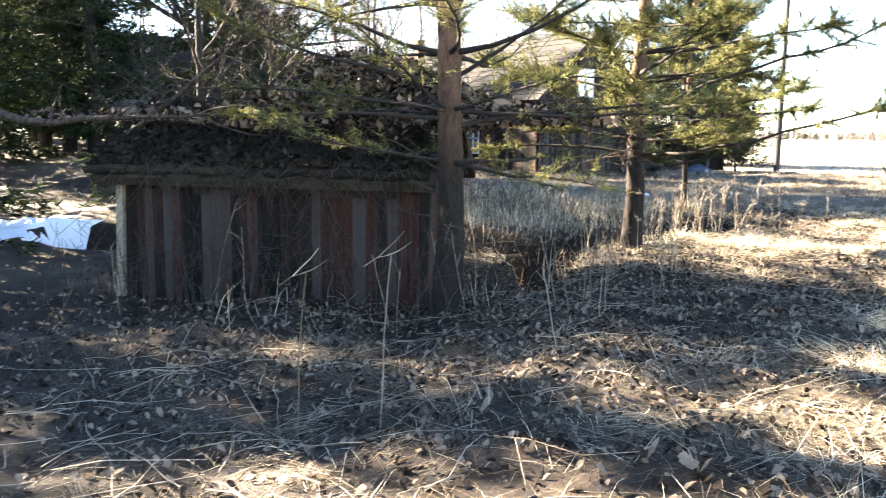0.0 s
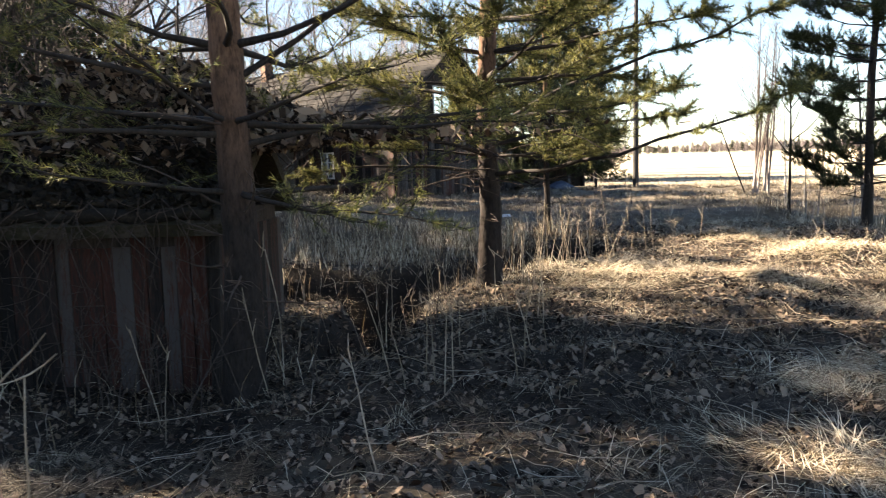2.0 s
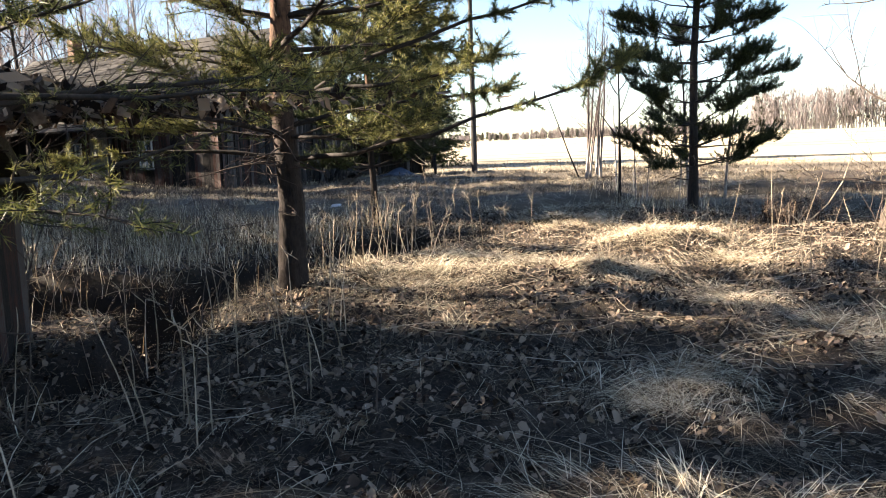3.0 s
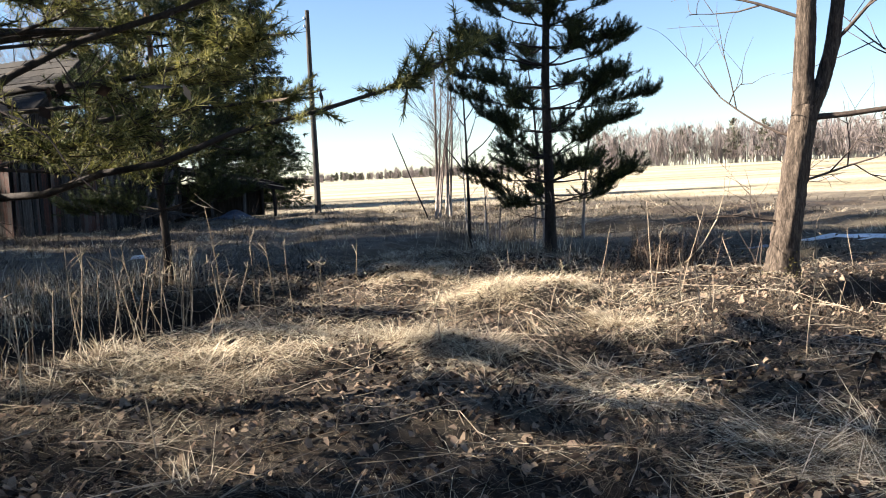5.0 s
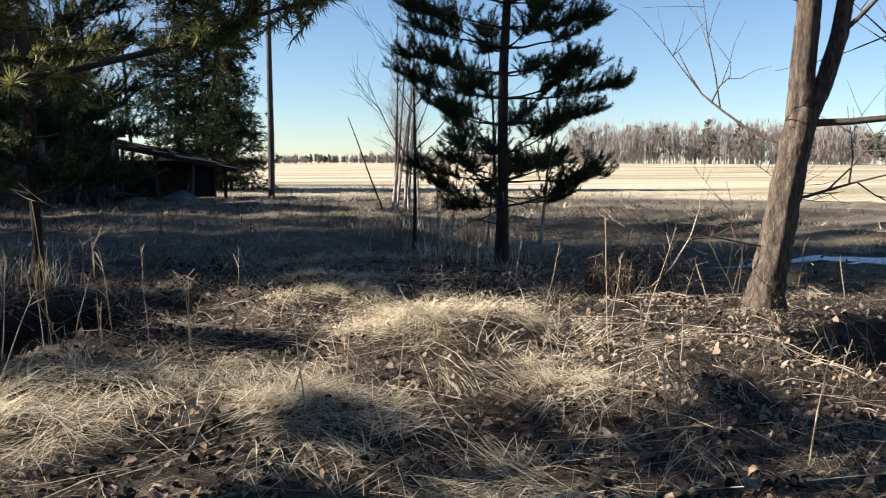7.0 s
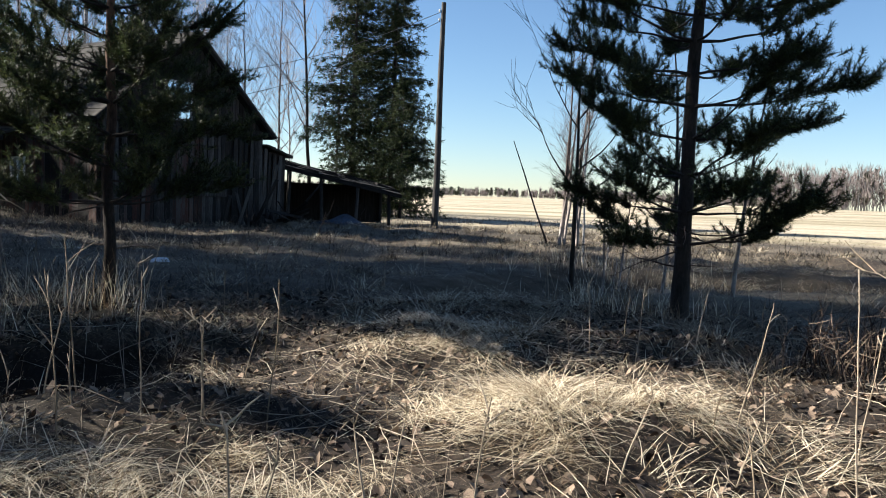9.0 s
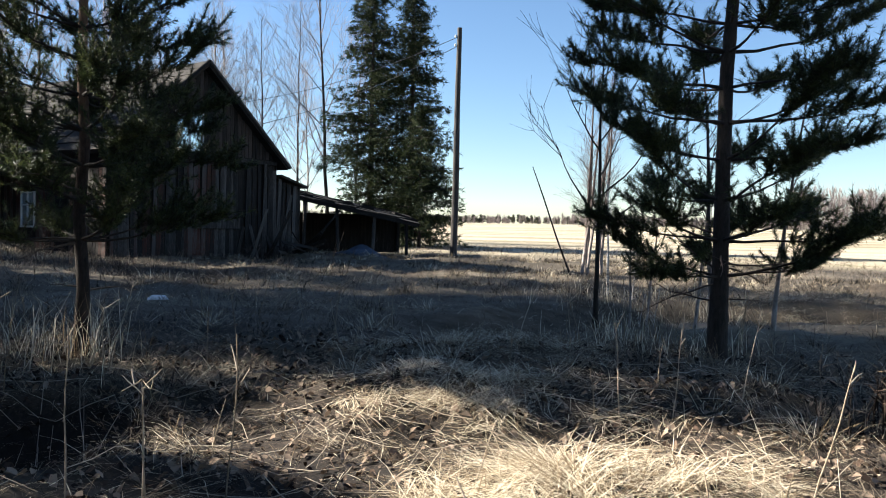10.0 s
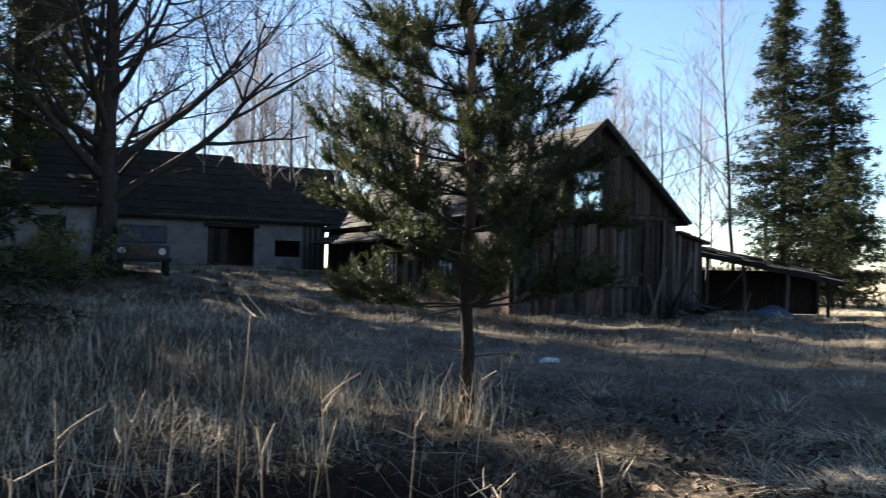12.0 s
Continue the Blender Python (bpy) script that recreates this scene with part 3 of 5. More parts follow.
def pine(at, h, dia, label, first, whorl_gap, reach, tufts, seed, needles, bark, lean=(0, 0), dead=6, count=26, size=0.075, width=0.0028, rise=0.35, top_fill=1.0, group="pines", fan=(4, 6), inner=0.28, lift=0.0, taper=0.75, long_limbs=()):
    """A Scots pine: trunk, whorled branches with twigs, needle tufts on the outer twigs."""
    r, nr = random.Random(seed), np.random.default_rng(seed)
    tree = thing("pine_tree", at, label, "tree", group)
    pts = trunk_points(h, lean, r)
    radii = [dia / 2 * (1.25 if i == 0 else 1) * (1 - 0.9 * i / 9) ** 0.8 + 0.006 for i in range(10)]
    if dia > 0.17:
        heap = rugged_trunk(pts, radii, 26, 0.06, random.Random(seed + 1), 22)
    else:
        heap = Heap()
        heap.tube(pts, radii, 12)
    part("trunk", heap.mesh("trunk", bark, dia <= 0.17), tree)
    crown, z = Heap(), first
    centres, dirs = [], []
    made = 0
    while z < h * 0.985:
        f = z / h
        k = r.randint(*fan)
        a0 = r.uniform(0, 6.28)
        for j in range(k):
            if made > 95 and z > 5.5:
                continue
            a = a0 + j * 6.283 / k + r.uniform(-0.3, 0.3)
            g = (z - first) / max(0.1, h - first)
            ln = reach * (0.75 + 0.25 * min(1, g * 5)) * (1 - g) ** taper * r.uniform(0.75, 1.15) + 0.25
            b = Heap()
            bp = wander(along(pts, f), (math.cos(a), math.sin(a), rise * (0.3 + g)), ln, 6, 0.16, 0.03 + 0.1 * lift, r)
            b.tube(bp, [0.011 * ln + 0.006, *[(0.009 * ln + 0.004) * (1 - i / 6.5) for i in range(1, 7)]], 5)
            nt = max(4, int(tufts * ln))
            for _ in range(nt):
                q = r.uniform(inner, 1.0)
                base = along(bp, q)
                out = (bp[-1] - bp[0]).normalized()
                sd = Vector((r.uniform(-1.1, 1.1), r.uniform(-1.1, 1.1), r.uniform(-0.25, 0.75) + lift))
                tl = r.uniform(0.15, 0.6) * (1.15 - 0.6 * q) * min(1.2, ln)
                tp = wander(base, out * 0.8 + sd, tl, 2, 0.25, 0.08, r)
                b.tube(tp, [0.005, 0.004, 0.003], 3)
                for w in ((1.0,) if tl < 0.18 else (0.55, 1.0)):
                    centres.append(along(tp, w))
                    dirs.append(((tp[-1] - tp[0]).normalized() + Vector((0, 0, lift))).normalized())
            centres.append(bp[-1])
            dirs.append((bp[-1] - bp[-2]).normalized())
            part("branch", b.mesh("branch", M_DARK_BARK), tree)
            made += 1
        z += whorl_gap * r.uniform(0.8, 1.2)
    for z0, d, ln, nt in long_limbs:
        b = Heap()
        if isinstance(d, list):
            stops = [along(pts, z0 / h), *[Vector(q) for q in d]]
            bp = [along(stops, i / 9) + Vector((r.gauss(0, 0.025), r.gauss(0, 0.025), r.gauss(0, 0.02))) * (i > 0) for i in range(10)]
            d = bp[-1] - bp[0]
        else:
            bp = wander(along(pts, z0 / h), d, ln, 9, 0.09, 0.0, r)
        b.tube(bp, [0.028 * (1 - 0.85 * i / 9) + 0.003 for i in range(10)], 6)
        for _ in range(nt):
            q = 1 - 0.75 * r.random() ** 2.2
            out = along(bp, min(1, q + 0.1)) - along(bp, q - 0.1)
            tp = wander(along(bp, q), out.normalized() * 0.6 + Vector((r.uniform(-1, 1), r.uniform(-1, 1), r.uniform(-0.7, 0.9))), r.uniform(0.1, 0.34), 3, 0.18, 0.05, r)
            b.tube(tp, [0.006, 0.005, 0.004, 0.003], 3)
            if q > 0.55:
                for w in (0.35, 0.6, 0.8, 1.0):
                    centres.append(along(tp, w))
                    dirs.append((tp[-1] - tp[0]).normalized())
        part("branch", b.mesh("branch", M_DARK_BARK), tree, "long crooked branch with needle tufts at its end")
    for _ in range(dead):
        zz = r.uniform(0.35, 1) * first + r.uniform(0, 0.6)
        a = r.uniform(0, 6.28)
        b = Heap()
        ln = r.uniform(0.35, 1.0) * min(1.2, reach)
        bp = wander(along(pts, zz / h), (math.cos(a), math.sin(a), r.uniform(-0.1, 0.3)), ln, 5, 0.22, -0.02, r)
        b.tube(bp, [0.012, 0.010, 0.009, 0.007, 0.005, 0.003], 4)
        for _ in range(5):
            tp = wander(along(bp, r.uniform(0.3, 1)), (r.uniform(-1, 1), r.uniform(-1, 1), r.uniform(-0.4, 0.4)), r.uniform(0.1, 0.35), 2, 0.3, 0, r)
            b.tube(tp, [0.004, 0.003, 0.0015], 3)
        part("dead_branch", b.mesh("dead_branch", M_TWIG), tree, "bare grey dead branch")
    needle_tufts(crown, centres, dirs, count, size, width, nr)
    part("crown", crown.mesh("crown", needles), tree)
    return tree


def spruce(at, h, reach, label, seed, droop=-0.05, gap=0.38, count=9, width=0.02):
    """A spruce: straight trunk and tiers of drooping needle sprays."""
    r, nr = random.Random(seed), np.random.default_rng(seed)
    tree = thing("spruce_tree", at, label, "tree", "spruces")
    pts = trunk_points(h, (0, 0), r, wobble=0.03)
    heap = Heap()
    heap.tube(pts, [0.17 * (h / 14) * (1 - 0.95 * i / 9) + 0.01 for i in range(10)], 8)
    part("trunk", heap.mesh("trunk", M_DARK_BARK, True), tree)
    crown, limb, z = Heap(), Heap(), h * 0.05
    centres, dirs = [], []
    while z < h * 0.99:
        g = z / h
        for j in range(r.randint(6, 8)):
            a = r.uniform(0, 6.28)
            ln = reach * (1 - g) ** 0.8 * r.uniform(0.55, 1.15) + 0.2
            bp = wander(along(pts, g), (math.cos(a), math.sin(a), 0.1), ln, 4, 0.1, droop, r)
            limb.tube(bp, [0.03, 0.024, 0.018, 0.012, 0.006], 3)
            for _ in range(int(ln * 9) + 3):
                q = r.uniform(0.15, 1)
                c = along(bp, q) + Vector((r.uniform(-0.3, 0.3), r.uniform(-0.3, 0.3), r.uniform(-0.35, 0.05))) * min(1, ln)
                centres.append(c)
                dirs.append(Vector((math.cos(a) + r.uniform(-0.6, 0.6), math.sin(a) + r.uniform(-0.6, 0.6), r.uniform(-0.5, 0.1))).normalized())
        z += gap * r.uniform(0.8, 1.2) * (1.2 - 0.5 * g)
    needle_tufts(crown, centres, dirs, count, 0.36, width, nr)
    part("branchwork", limb.mesh("branchwork", M_DARK_BARK), tree)
    part("crown", crown.mesh("crown", M_SPRUCE), tree)
    return tree


def branching(heap, start, direction, length, radius, depth, r, spread=0.7, up=0.06, bend=0.14, kids=(3, 5), tips=None, sides=6, shrink=0.62, thin=0.0022):
    """Recursive bare limbs and twigs."""
    steps = 6 if depth > 1 else 3
    pts = wander(start, direction, length, steps, bend, up, r)
    heap.tube(pts, [max(thin, radius * (1 - 0.75 * i / steps)) for i in range(steps + 1)], max(3, sides))
    if depth == 0:
        return pts
    for _ in range(r.randint(*kids)):
        f = r.uniform(0.3, 1.0)
        d = (along(pts, min(1, f + 0.05)) - along(pts, max(0, f - 0.1))).normalized()
        side = Vector((r.uniform(-1, 1), r.uniform(-1, 1), r.uniform(-0.5, 0.8))).normalized()
        branching(heap, along(pts, f), d * (1 - spread * 0.5) + side * spread, length * r.uniform(0.45, 0.72), radius * (1 - 0.7 * f) * shrink + 0.002, depth - 1, r, spread, up, bend, kids, tips, sides - 1, shrink, thin)
    return pts


def bare_tree(at, h, dia, label, seed, bark, limbs=7, depth=3, first=0.3, spread=0.75, name="bare_tree", group="", lean=(0, 0), rise=0.5, reach=0.45, twig=None, kids=(3, 5), sides=6, stout=0.2, thin=0.0022):
    r = random.Random(seed)
    tree = thing(name, at, label, "tree", group)
    pts = trunk_points(h, lean, r, wobble=0.03 * h / 6)
    heap = Heap()
    heap.tube(pts, [dia / 2 * (1.3 if i == 0 else 1) * (1 - 0.93 * i / 9) + 0.004 for i in range(10)], 10)
    part("trunk", heap.mesh("trunk", bark, True), tree)
    for i in range(limbs):
        f = first + (0.95 - first) * (i + r.uniform(0, 0.8)) / limbs
        a = i * 2.4 + r.uniform(-0.5, 0.5)
        b = Heap()
        branching(b, along(pts, f), (math.cos(a), math.sin(a), rise + f * 0.5), h * reach * (1.15 - f) + 0.2, dia * stout * (1.1 - f) + 0.006, depth, r, spread, kids=kids, sides=sides, thin=thin)
        part("limb", b.mesh("limb", twig or bark), tree)
    return tree


pine(on_ground(-1.57, 8.7), 10.5, 0.29, "tall pine with grey-brown scaly bark beside the shed", 1.7, 0.55, 3.1, 11, 11, M_NEEDLE, M_PINE_BARK, dead=12, count=26, size=0.085, width=0.0034, rise=0.12, long_limbs=((2.05, (0.92, 0.3, 0.30), 2.9, 26), (2.55, (0.8, 0.2, 0.5), 1.9, 16), (2.5, (-0.9, 0.1, 0.16), 2.8, 30), (2.15, (-0.8, -0.4, 0.1), 2.2, 24)))
pine(on_ground(0.44, 12.1), 8.5, 0.26, "pine with sunlit orange bark on the ditch bank", 1.6, 0.40, 2.15, 36, 12, M_NEEDLE, M_PINE_BARK, lean=(0.012, 0), dead=15, inner=0.42, count=32, size=0.085, width=0.0034, rise=0.14, long_limbs=((1.36, [(0.75, -0.6, 1.42), (1.55, -1.15, 1.65), (2.65, -1.2, 1.95), (3.3, -0.9, 2.2)], 3.7, 44), (1.85, [(0.6, -0.3, 2.2), (1.65, -0.4, 2.6), (2.5, -0.6, 2.85), (3.2, -0.8, 3.1)], 3.3, 40), (1.35, (-0.9, 0.1, 0.2), 2.3, 20), (1.6, (-0.75, -0.6, 0.22), 2.4, 26), (2.3, (0.9, 0.2, 0.3), 2.1, 34), (2.2, (-0.8, 0.4, 0.3), 2.6, 34), (2.5, (0.3, -0.9, 0.2), 2.4, 30), (1.7, (0.95, -0.1, 0.25), 2.3, 40), (2.0, (0.8, -0.55, 0.15), 2.3, 40), (2.45, (0.95, 0.1, 0.1), 2.0, 40), (2.8, (0.85, -0.4, 0.05), 2.5, 44)))
pine(on_ground(8.28, 19.37), 9.6, 0.18, "dense dark green pine standing at the meadow edge", 0.95, 0.38, 1.75, 30, 13, M_NEEDLE_DARK, M_DARK_BARK, lean=(0.004, 0), dead=9, count=66, size=0.09, width=0.0036, rise=0.06, fan=(4, 6), inner=0.45, lift=0.30, taper=0.4)
pine(on_ground(1.65, 18.7), 6.2, 0.12, "young pine with thin trunk among dry weeds", 1.15, 0.34, 1.5, 32, 14, M_NEEDLE_DARK, M_PINE_BARK, dead=6, count=58, size=0.08, width=0.0034, rise=0.12, fan=(5, 7), inner=0.36, lift=0.26)

spruce(on_ground(4.6, 57.5), 17.5, 3.9, "tall spruce with drooping branches behind the shelter", 21)
spruce(on_ground(7.0, 59.0), 16.8, 3.6, "tall spruce with thin broken sprays", 22)
spruce(on_ground(7.3, 54.5), 8.0, 3.0, "dense young spruce by the pole", 23)
# added spruces west of the yard, mostly out of view, placed to cast shade
for i, (sx, sy, sh) in enumerate(((-21.0, 21.9, 13), (-22.0, 24.2, 12.5), (-18.0, 25.5, 21), (-20.0, 26.8, 22), (-22.5, 28.6, 22), (-24.5, 30.4, 22), (-29.0, 38.5, 27), (-32.0, 41.5, 27), (-34.0, 45.5, 26), (-27.0, 31.9, 25), (-30.5, 35.0, 26), (-17.0, 14.2, 21), (-16.0, 9.0, 10), (-12.5, 10.3, 9), (-14.5, 12.3, 10), (-13.0, 8.6, 8.2), (-20.0, 20.4, 12), (-13.5, 6.0, 7.5), (-15.0, 2.6, 9), (-14, -1.5, 10), (-17, -6, 16), (-9.2, 18.8, 7.0), (-9.8, 20.9, 7.2))):
    spruce(on_ground(sx, sy), sh, 3.6, "spruce added west of the yard to cast shade", 30 + i, gap=0.55, count=6, width=0.03)


def forked_tree():
    """Rough-barked broadleaf with a fork and crooked bare limbs."""
    r = random.Random(5)
    tree = thing("forked_tree", on_ground(8.94, 14.24), "bare forked broadleaf tree with furrowed sunlit bark, moss at its foot", "tree")
    low = [Vector(p) for p in ((0, 0, -0.1), (0.03, 0.01, 0.25), (0.12, 0.02, 0.7), (0.22, 0.03, 1.2), (0.32, 0.02, 1.75), (0.40, 0.0, 2.15))]
    left = [Vector(p) for p in ((0.36, 0.0, 1.95), (0.38, 0.02, 2.5), (0.40, 0.0, 3.2), (0.46, 0.03, 4.2), (0.40, 0.1, 5.6), (0.5, 0.0, 7.2))]
    right = [Vector(p) for p in ((0.38, 0.0, 2.0), (0.60, -0.06, 2.45), (0.72, -0.10, 2.9), (0.80, -0.12, 3.6), (1.0, -0.1, 4.8), (1.3, -0.2, 6.2))]
    for name, pts, rad in (("trunk", low, (0.26, 0.185, 0.165, 0.155, 0.15, 0.15)), ("main_limb", left, (0.14, 0.118, 0.11, 0.09, 0.07, 0.03)), ("main_limb", right, (0.13, 0.09, 0.085, 0.075, 0.055, 0.02))):
        h = rugged_trunk(pts, rad, 34, 0.08, r)
        part(name, h.mesh(name, M_GREY_BARK), tree)
    moss, nr = Heap(), np.random.default_rng(8)
    cs, ds = [], []
    for _ in range(420):
        a, z = r.uniform(0, 6.283), abs(r.gauss(0, 0.16))
        rad = 0.25 - 0.24 * min(z, 0.3)
        cs.append(Vector((math.cos(a) * rad + 0.12 * z, math.sin(a) * rad, z - 0.02)))
        ds.append(Vector((math.cos(a), math.sin(a), 0.6)).normalized())
    needle_tufts(moss, cs, ds, 14, 0.035, 0.005, nr)
    part("moss", moss.mesh("moss", M_FOOT_MOSS), tree, "yellow-green moss at the foot")
    for start, d, ln, rad in ((right[0], (0.82, -0.56, 0.03), 2.8, 0.045), (right[2], (0.6, -0.5, 0.9), 1.4, 0.028), (low[4], (-0.8, 0.5, 0.15), 1.7, 0.02), (left[2], (-0.85, 0.4, 0.6), 1.8, 0.024), (left[3], (-0.8, 0.3, 0.5), 1.8, 0.024), (low[3], (0.7, -0.3, 0.35), 1.5, 0.02), (low[2], (-0.9, 0.3, 0.1), 1.1, 0.014), (right[3], (0.9, -0.4, 0.3), 1.8, 0.026), (left[4], (-0.6, -0.5, 0.5), 1.6, 0.02), (low[3], (0.5, 0.6, 0.0), 0.9, 0.014), (right[4], (0.9, -0.2, 0.4), 1.6, 0.02)):
        h = Heap()
        branching(h, start, d, ln, rad, 2, r, spread=0.8, up=0.0 if rad > 0.04 else 0.03, bend=0.12 if rad > 0.04 else 0.24, kids=(6, 8) if rad > 0.04 else (3, 5))
        part("limb", h.mesh("limb", M_TWIG), tree)


forked_tree()


def thin_stems(at, n, h0, h1, label, seed, bark, spread=0.35, name="birch_sapling"):
    r = random.Random(seed)
    tree = thing(name, at, label, "sapling", "birch saplings")
    for _ in range(n):
        hh = r.uniform(h0, h1)
        b = Heap()
        s = (r.uniform(-spread, spread), r.uniform(-spread, spread), -0.05)
        pts = wander(s, (r.uniform(-0.12, 0.12), r.uniform(-0.12, 0.12), 1), hh, 7, 0.05, 0, r)
        b.tube(pts, [0.035 * hh / 4 * (1 - i / 7.6) + 0.003 for i in range(8)], 6)
        for _ in range(int(hh * 5)):
            f = r.uniform(0.25, 1)
            branching(b, along(pts, f), (r.uniform(-1, 1), r.uniform(-1, 1), r.uniform(0.5, 1.4)), hh * 0.16 * (1.3 - f), 0.008, 1, r, kids=(2, 4))
        part("stem", b.mesh("stem", bark), tree)


thin_stems(on_ground(11.1, 35.0), 8, 4.2, 7.6, "clump of thin bare birch stems", 51, M_SAPLING, 0.7)
thin_stems(on_ground(9.65, 26.1), 2, 1.2, 3.4, "broken pale birch saplings in the gully", 52, M_BIRCH, 0.5)
thin_stems(on_ground(9.3, 24.6), 2, 0.8, 1.2, "short pale birch stumps in the gully", 53, M_BIRCH, 0.25)
thin_stems(on_ground(9.6, 21.2), 3, 2.6, 4.6, "thin bare saplings behind the pine", 54, M_SAPLING, 0.7)
thin_stems(on_ground(8.9, 24.3), 2, 2.4, 4.4, "thin pale-footed saplings at the gully edge", 55, M_SAPLING, 0.3)
bare_tree(on_ground(7.6, 21.8), 4.2, 0.07, "thin young pine with few needles beside the gully", 56, M_DARK_BARK, limbs=10, depth=2, spread=0.5)

# bare trees by the yard and the birch wood behind
bare_tree(on_ground(-16.0, 31.5), 13, 0.75, "large old bare tree with spreading dark limbs before the barn", 61, M_DARK_BARK, limbs=24, depth=4, first=0.17, spread=0.8, reach=0.54, kids=(4, 5), rise=0.6, stout=0.26, thin=0.004)
bare_tree(on_ground(-17.2, 32.2), 12, 0.5, "bare dark-stemmed tree beside the barn", 62, M_DARK_BARK, limbs=13, depth=4, first=0.2, spread=0.7, kids=(3, 5))
bare_tree(on_ground(-5.8, 13.5), 5.5, 0.14, "bare shrubby tree with crooked grey limbs behind the shed", 63, M_GREY_BARK, limbs=12, depth=3, first=0.08, spread=0.8, reach=0.6)
bare_tree(on_ground(-8.0, 15.0), 8.0, 0.2, "bare dark tree behind the shed", 64, M_DARK_BARK, limbs=10, depth=3, first=0.15, spread=0.7, reach=0.45)
bare_tree(on_ground(-4.5, 15.5), 5.0, 0.12, "bare shrubby tree on the ditch side", 65, M_DARK_BARK, limbs=9, depth=3, first=0.1, spread=0.8, reach=0.55)

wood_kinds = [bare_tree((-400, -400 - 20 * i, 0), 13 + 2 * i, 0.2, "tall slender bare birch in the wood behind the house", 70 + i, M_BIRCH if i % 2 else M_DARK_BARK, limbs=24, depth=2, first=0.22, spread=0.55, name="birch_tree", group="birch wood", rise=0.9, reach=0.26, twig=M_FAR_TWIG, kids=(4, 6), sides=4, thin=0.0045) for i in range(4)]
r = random.Random(9)
wood = [(-2, 62), (0.5, 66), (2.0, 61), (-5, 64), (-7, 60), (-9.5, 66), (3.5, 70), (-12, 62), (-14, 68), (-17, 60), (-1, 74), (-6, 74)]
wood += [(-18 - 2.6 * k + r.uniform(-1, 1), 58 - 1.0 * k + r.uniform(-5, 6)) for k in range(26)] + [(-30 - 2.0 * k, 50 - 2.2 * k + r.uniform(-3, 3)) for k in range(9)]
wood += [(-4 - 1.5 * k + r.uniform(-1, 1), 66 + r.uniform(-8, 14)) for k in range(22)]
wood += [(-14 - 1.6 * k, 30 - 1.6 * k + r.uniform(-1, 1) + 22) for k in range(6)]
for k, (wx, wy) in enumerate(wood):
    m = Matrix.Translation(on_ground(wx, wy)) @ pose(0, 0, 0, r.uniform(-3, 3), r.uniform(-3, 3), r.uniform(0, 360))
    c = copy_thing(wood_kinds[k % 4], m)
    s = r.uniform(0.8, 1.2)
    c.scale = (s, s, s)
for k, first_tree in enumerate(wood_kinds):
    first_tree.matrix_world = Matrix.Translation(on_ground(-20.0 - 4 * k, 56 + k))


# ---- buildings ----
def frame_at(x, y, z, degrees):
    return pose(x, y, z, 0, 0, degrees)


BOARDS = {}


def board(parent, x, y, z, height, width, mat, turn=0.0, tilt=0.0, thick=0.025, name="board", lie=False):
    """One plank, standing (or lying along x); alike planks share their mesh."""
    key = (round(height, 1), round(width, 2), mat.name, thick)
    if key not in BOARDS:
        BOARDS[key] = box_mesh("board", key[1], thick, key[0], mat, jitter=0.006, seed=len(BOARDS))
    return part(name, BOARDS[key], parent, at=pose(x, y, z, tilt if not lie else 0, 90 if lie else tilt * 0.6, turn))


def panel(parent, name, x0, y0, x1, y1, z0, z1, mat, thick=0.12, label=""):
    """An upright wall slab between two plan points."""
    ln = math.hypot(x1 - x0, y1 - y0)
    me = box_mesh(name, ln, thick, z1 - z0, mat)
    return part(name, me, parent, label, at=pose((x0 + x1) / 2, (y0 + y1) / 2, z0, 0, 0, math.degrees(math.atan2(y1 - y0, x1 - x0))))


def slope(parent, name, a, b, c, d, mat, thick=0.1, rows=0, row_mat=None, label="", uneven=0.01):
    """A roof slope with corners a, b (eave) and c, d (ridge above b, a), and courses of boards on it."""
    a, b, c, d = map(Vector, (a, b, c, d))
    n = (b - a).cross(d - a).normalized()
    if n.z < 0:
        n = -n
    v = [a, b, c, d, a - n * thick, b - n * thick, c - n * thick, d - n * thick]
    f = [(0, 1, 2, 3), (7, 6, 5, 4), (0, 4, 5, 1), (1, 5, 6, 2), (2, 6, 7, 3), (3, 7, 4, 0)]
    slab = part(name, mesh_of(name, v, f, mat), parent, label)
    r = random.Random(rows + 3)
    for i in range(rows):
        s0, s1 = i / rows, min(1, (i + 1.25) / rows)
        seg = 6
        for k in range(seg):
            u0, u1 = k / seg + 0.002, (k + 1) / seg - 0.002
            lift0, lift1 = 0.03 + r.uniform(0, uneven), 0.012
            q = [a.lerp(d, s0).lerp(b.lerp(c, s0), u0), a.lerp(d, s0).lerp(b.lerp(c, s0), u1), a.lerp(d, s1).lerp(b.lerp(c, s1), u1), a.lerp(d, s1).lerp(b.lerp(c, s1), u0)]
            top = [q[0] + n * (lift0 + r.uniform(-uneven, uneven)), q[1] + n * (lift0 + r.uniform(-uneven, uneven)), q[2] + n * lift1, q[3] + n * lift1]
            low = [p + n * 0.004 for p in q]
            part("roof_board", mesh_of("roof_board", top + low, f, row_mat or mat), slab)
    return slab


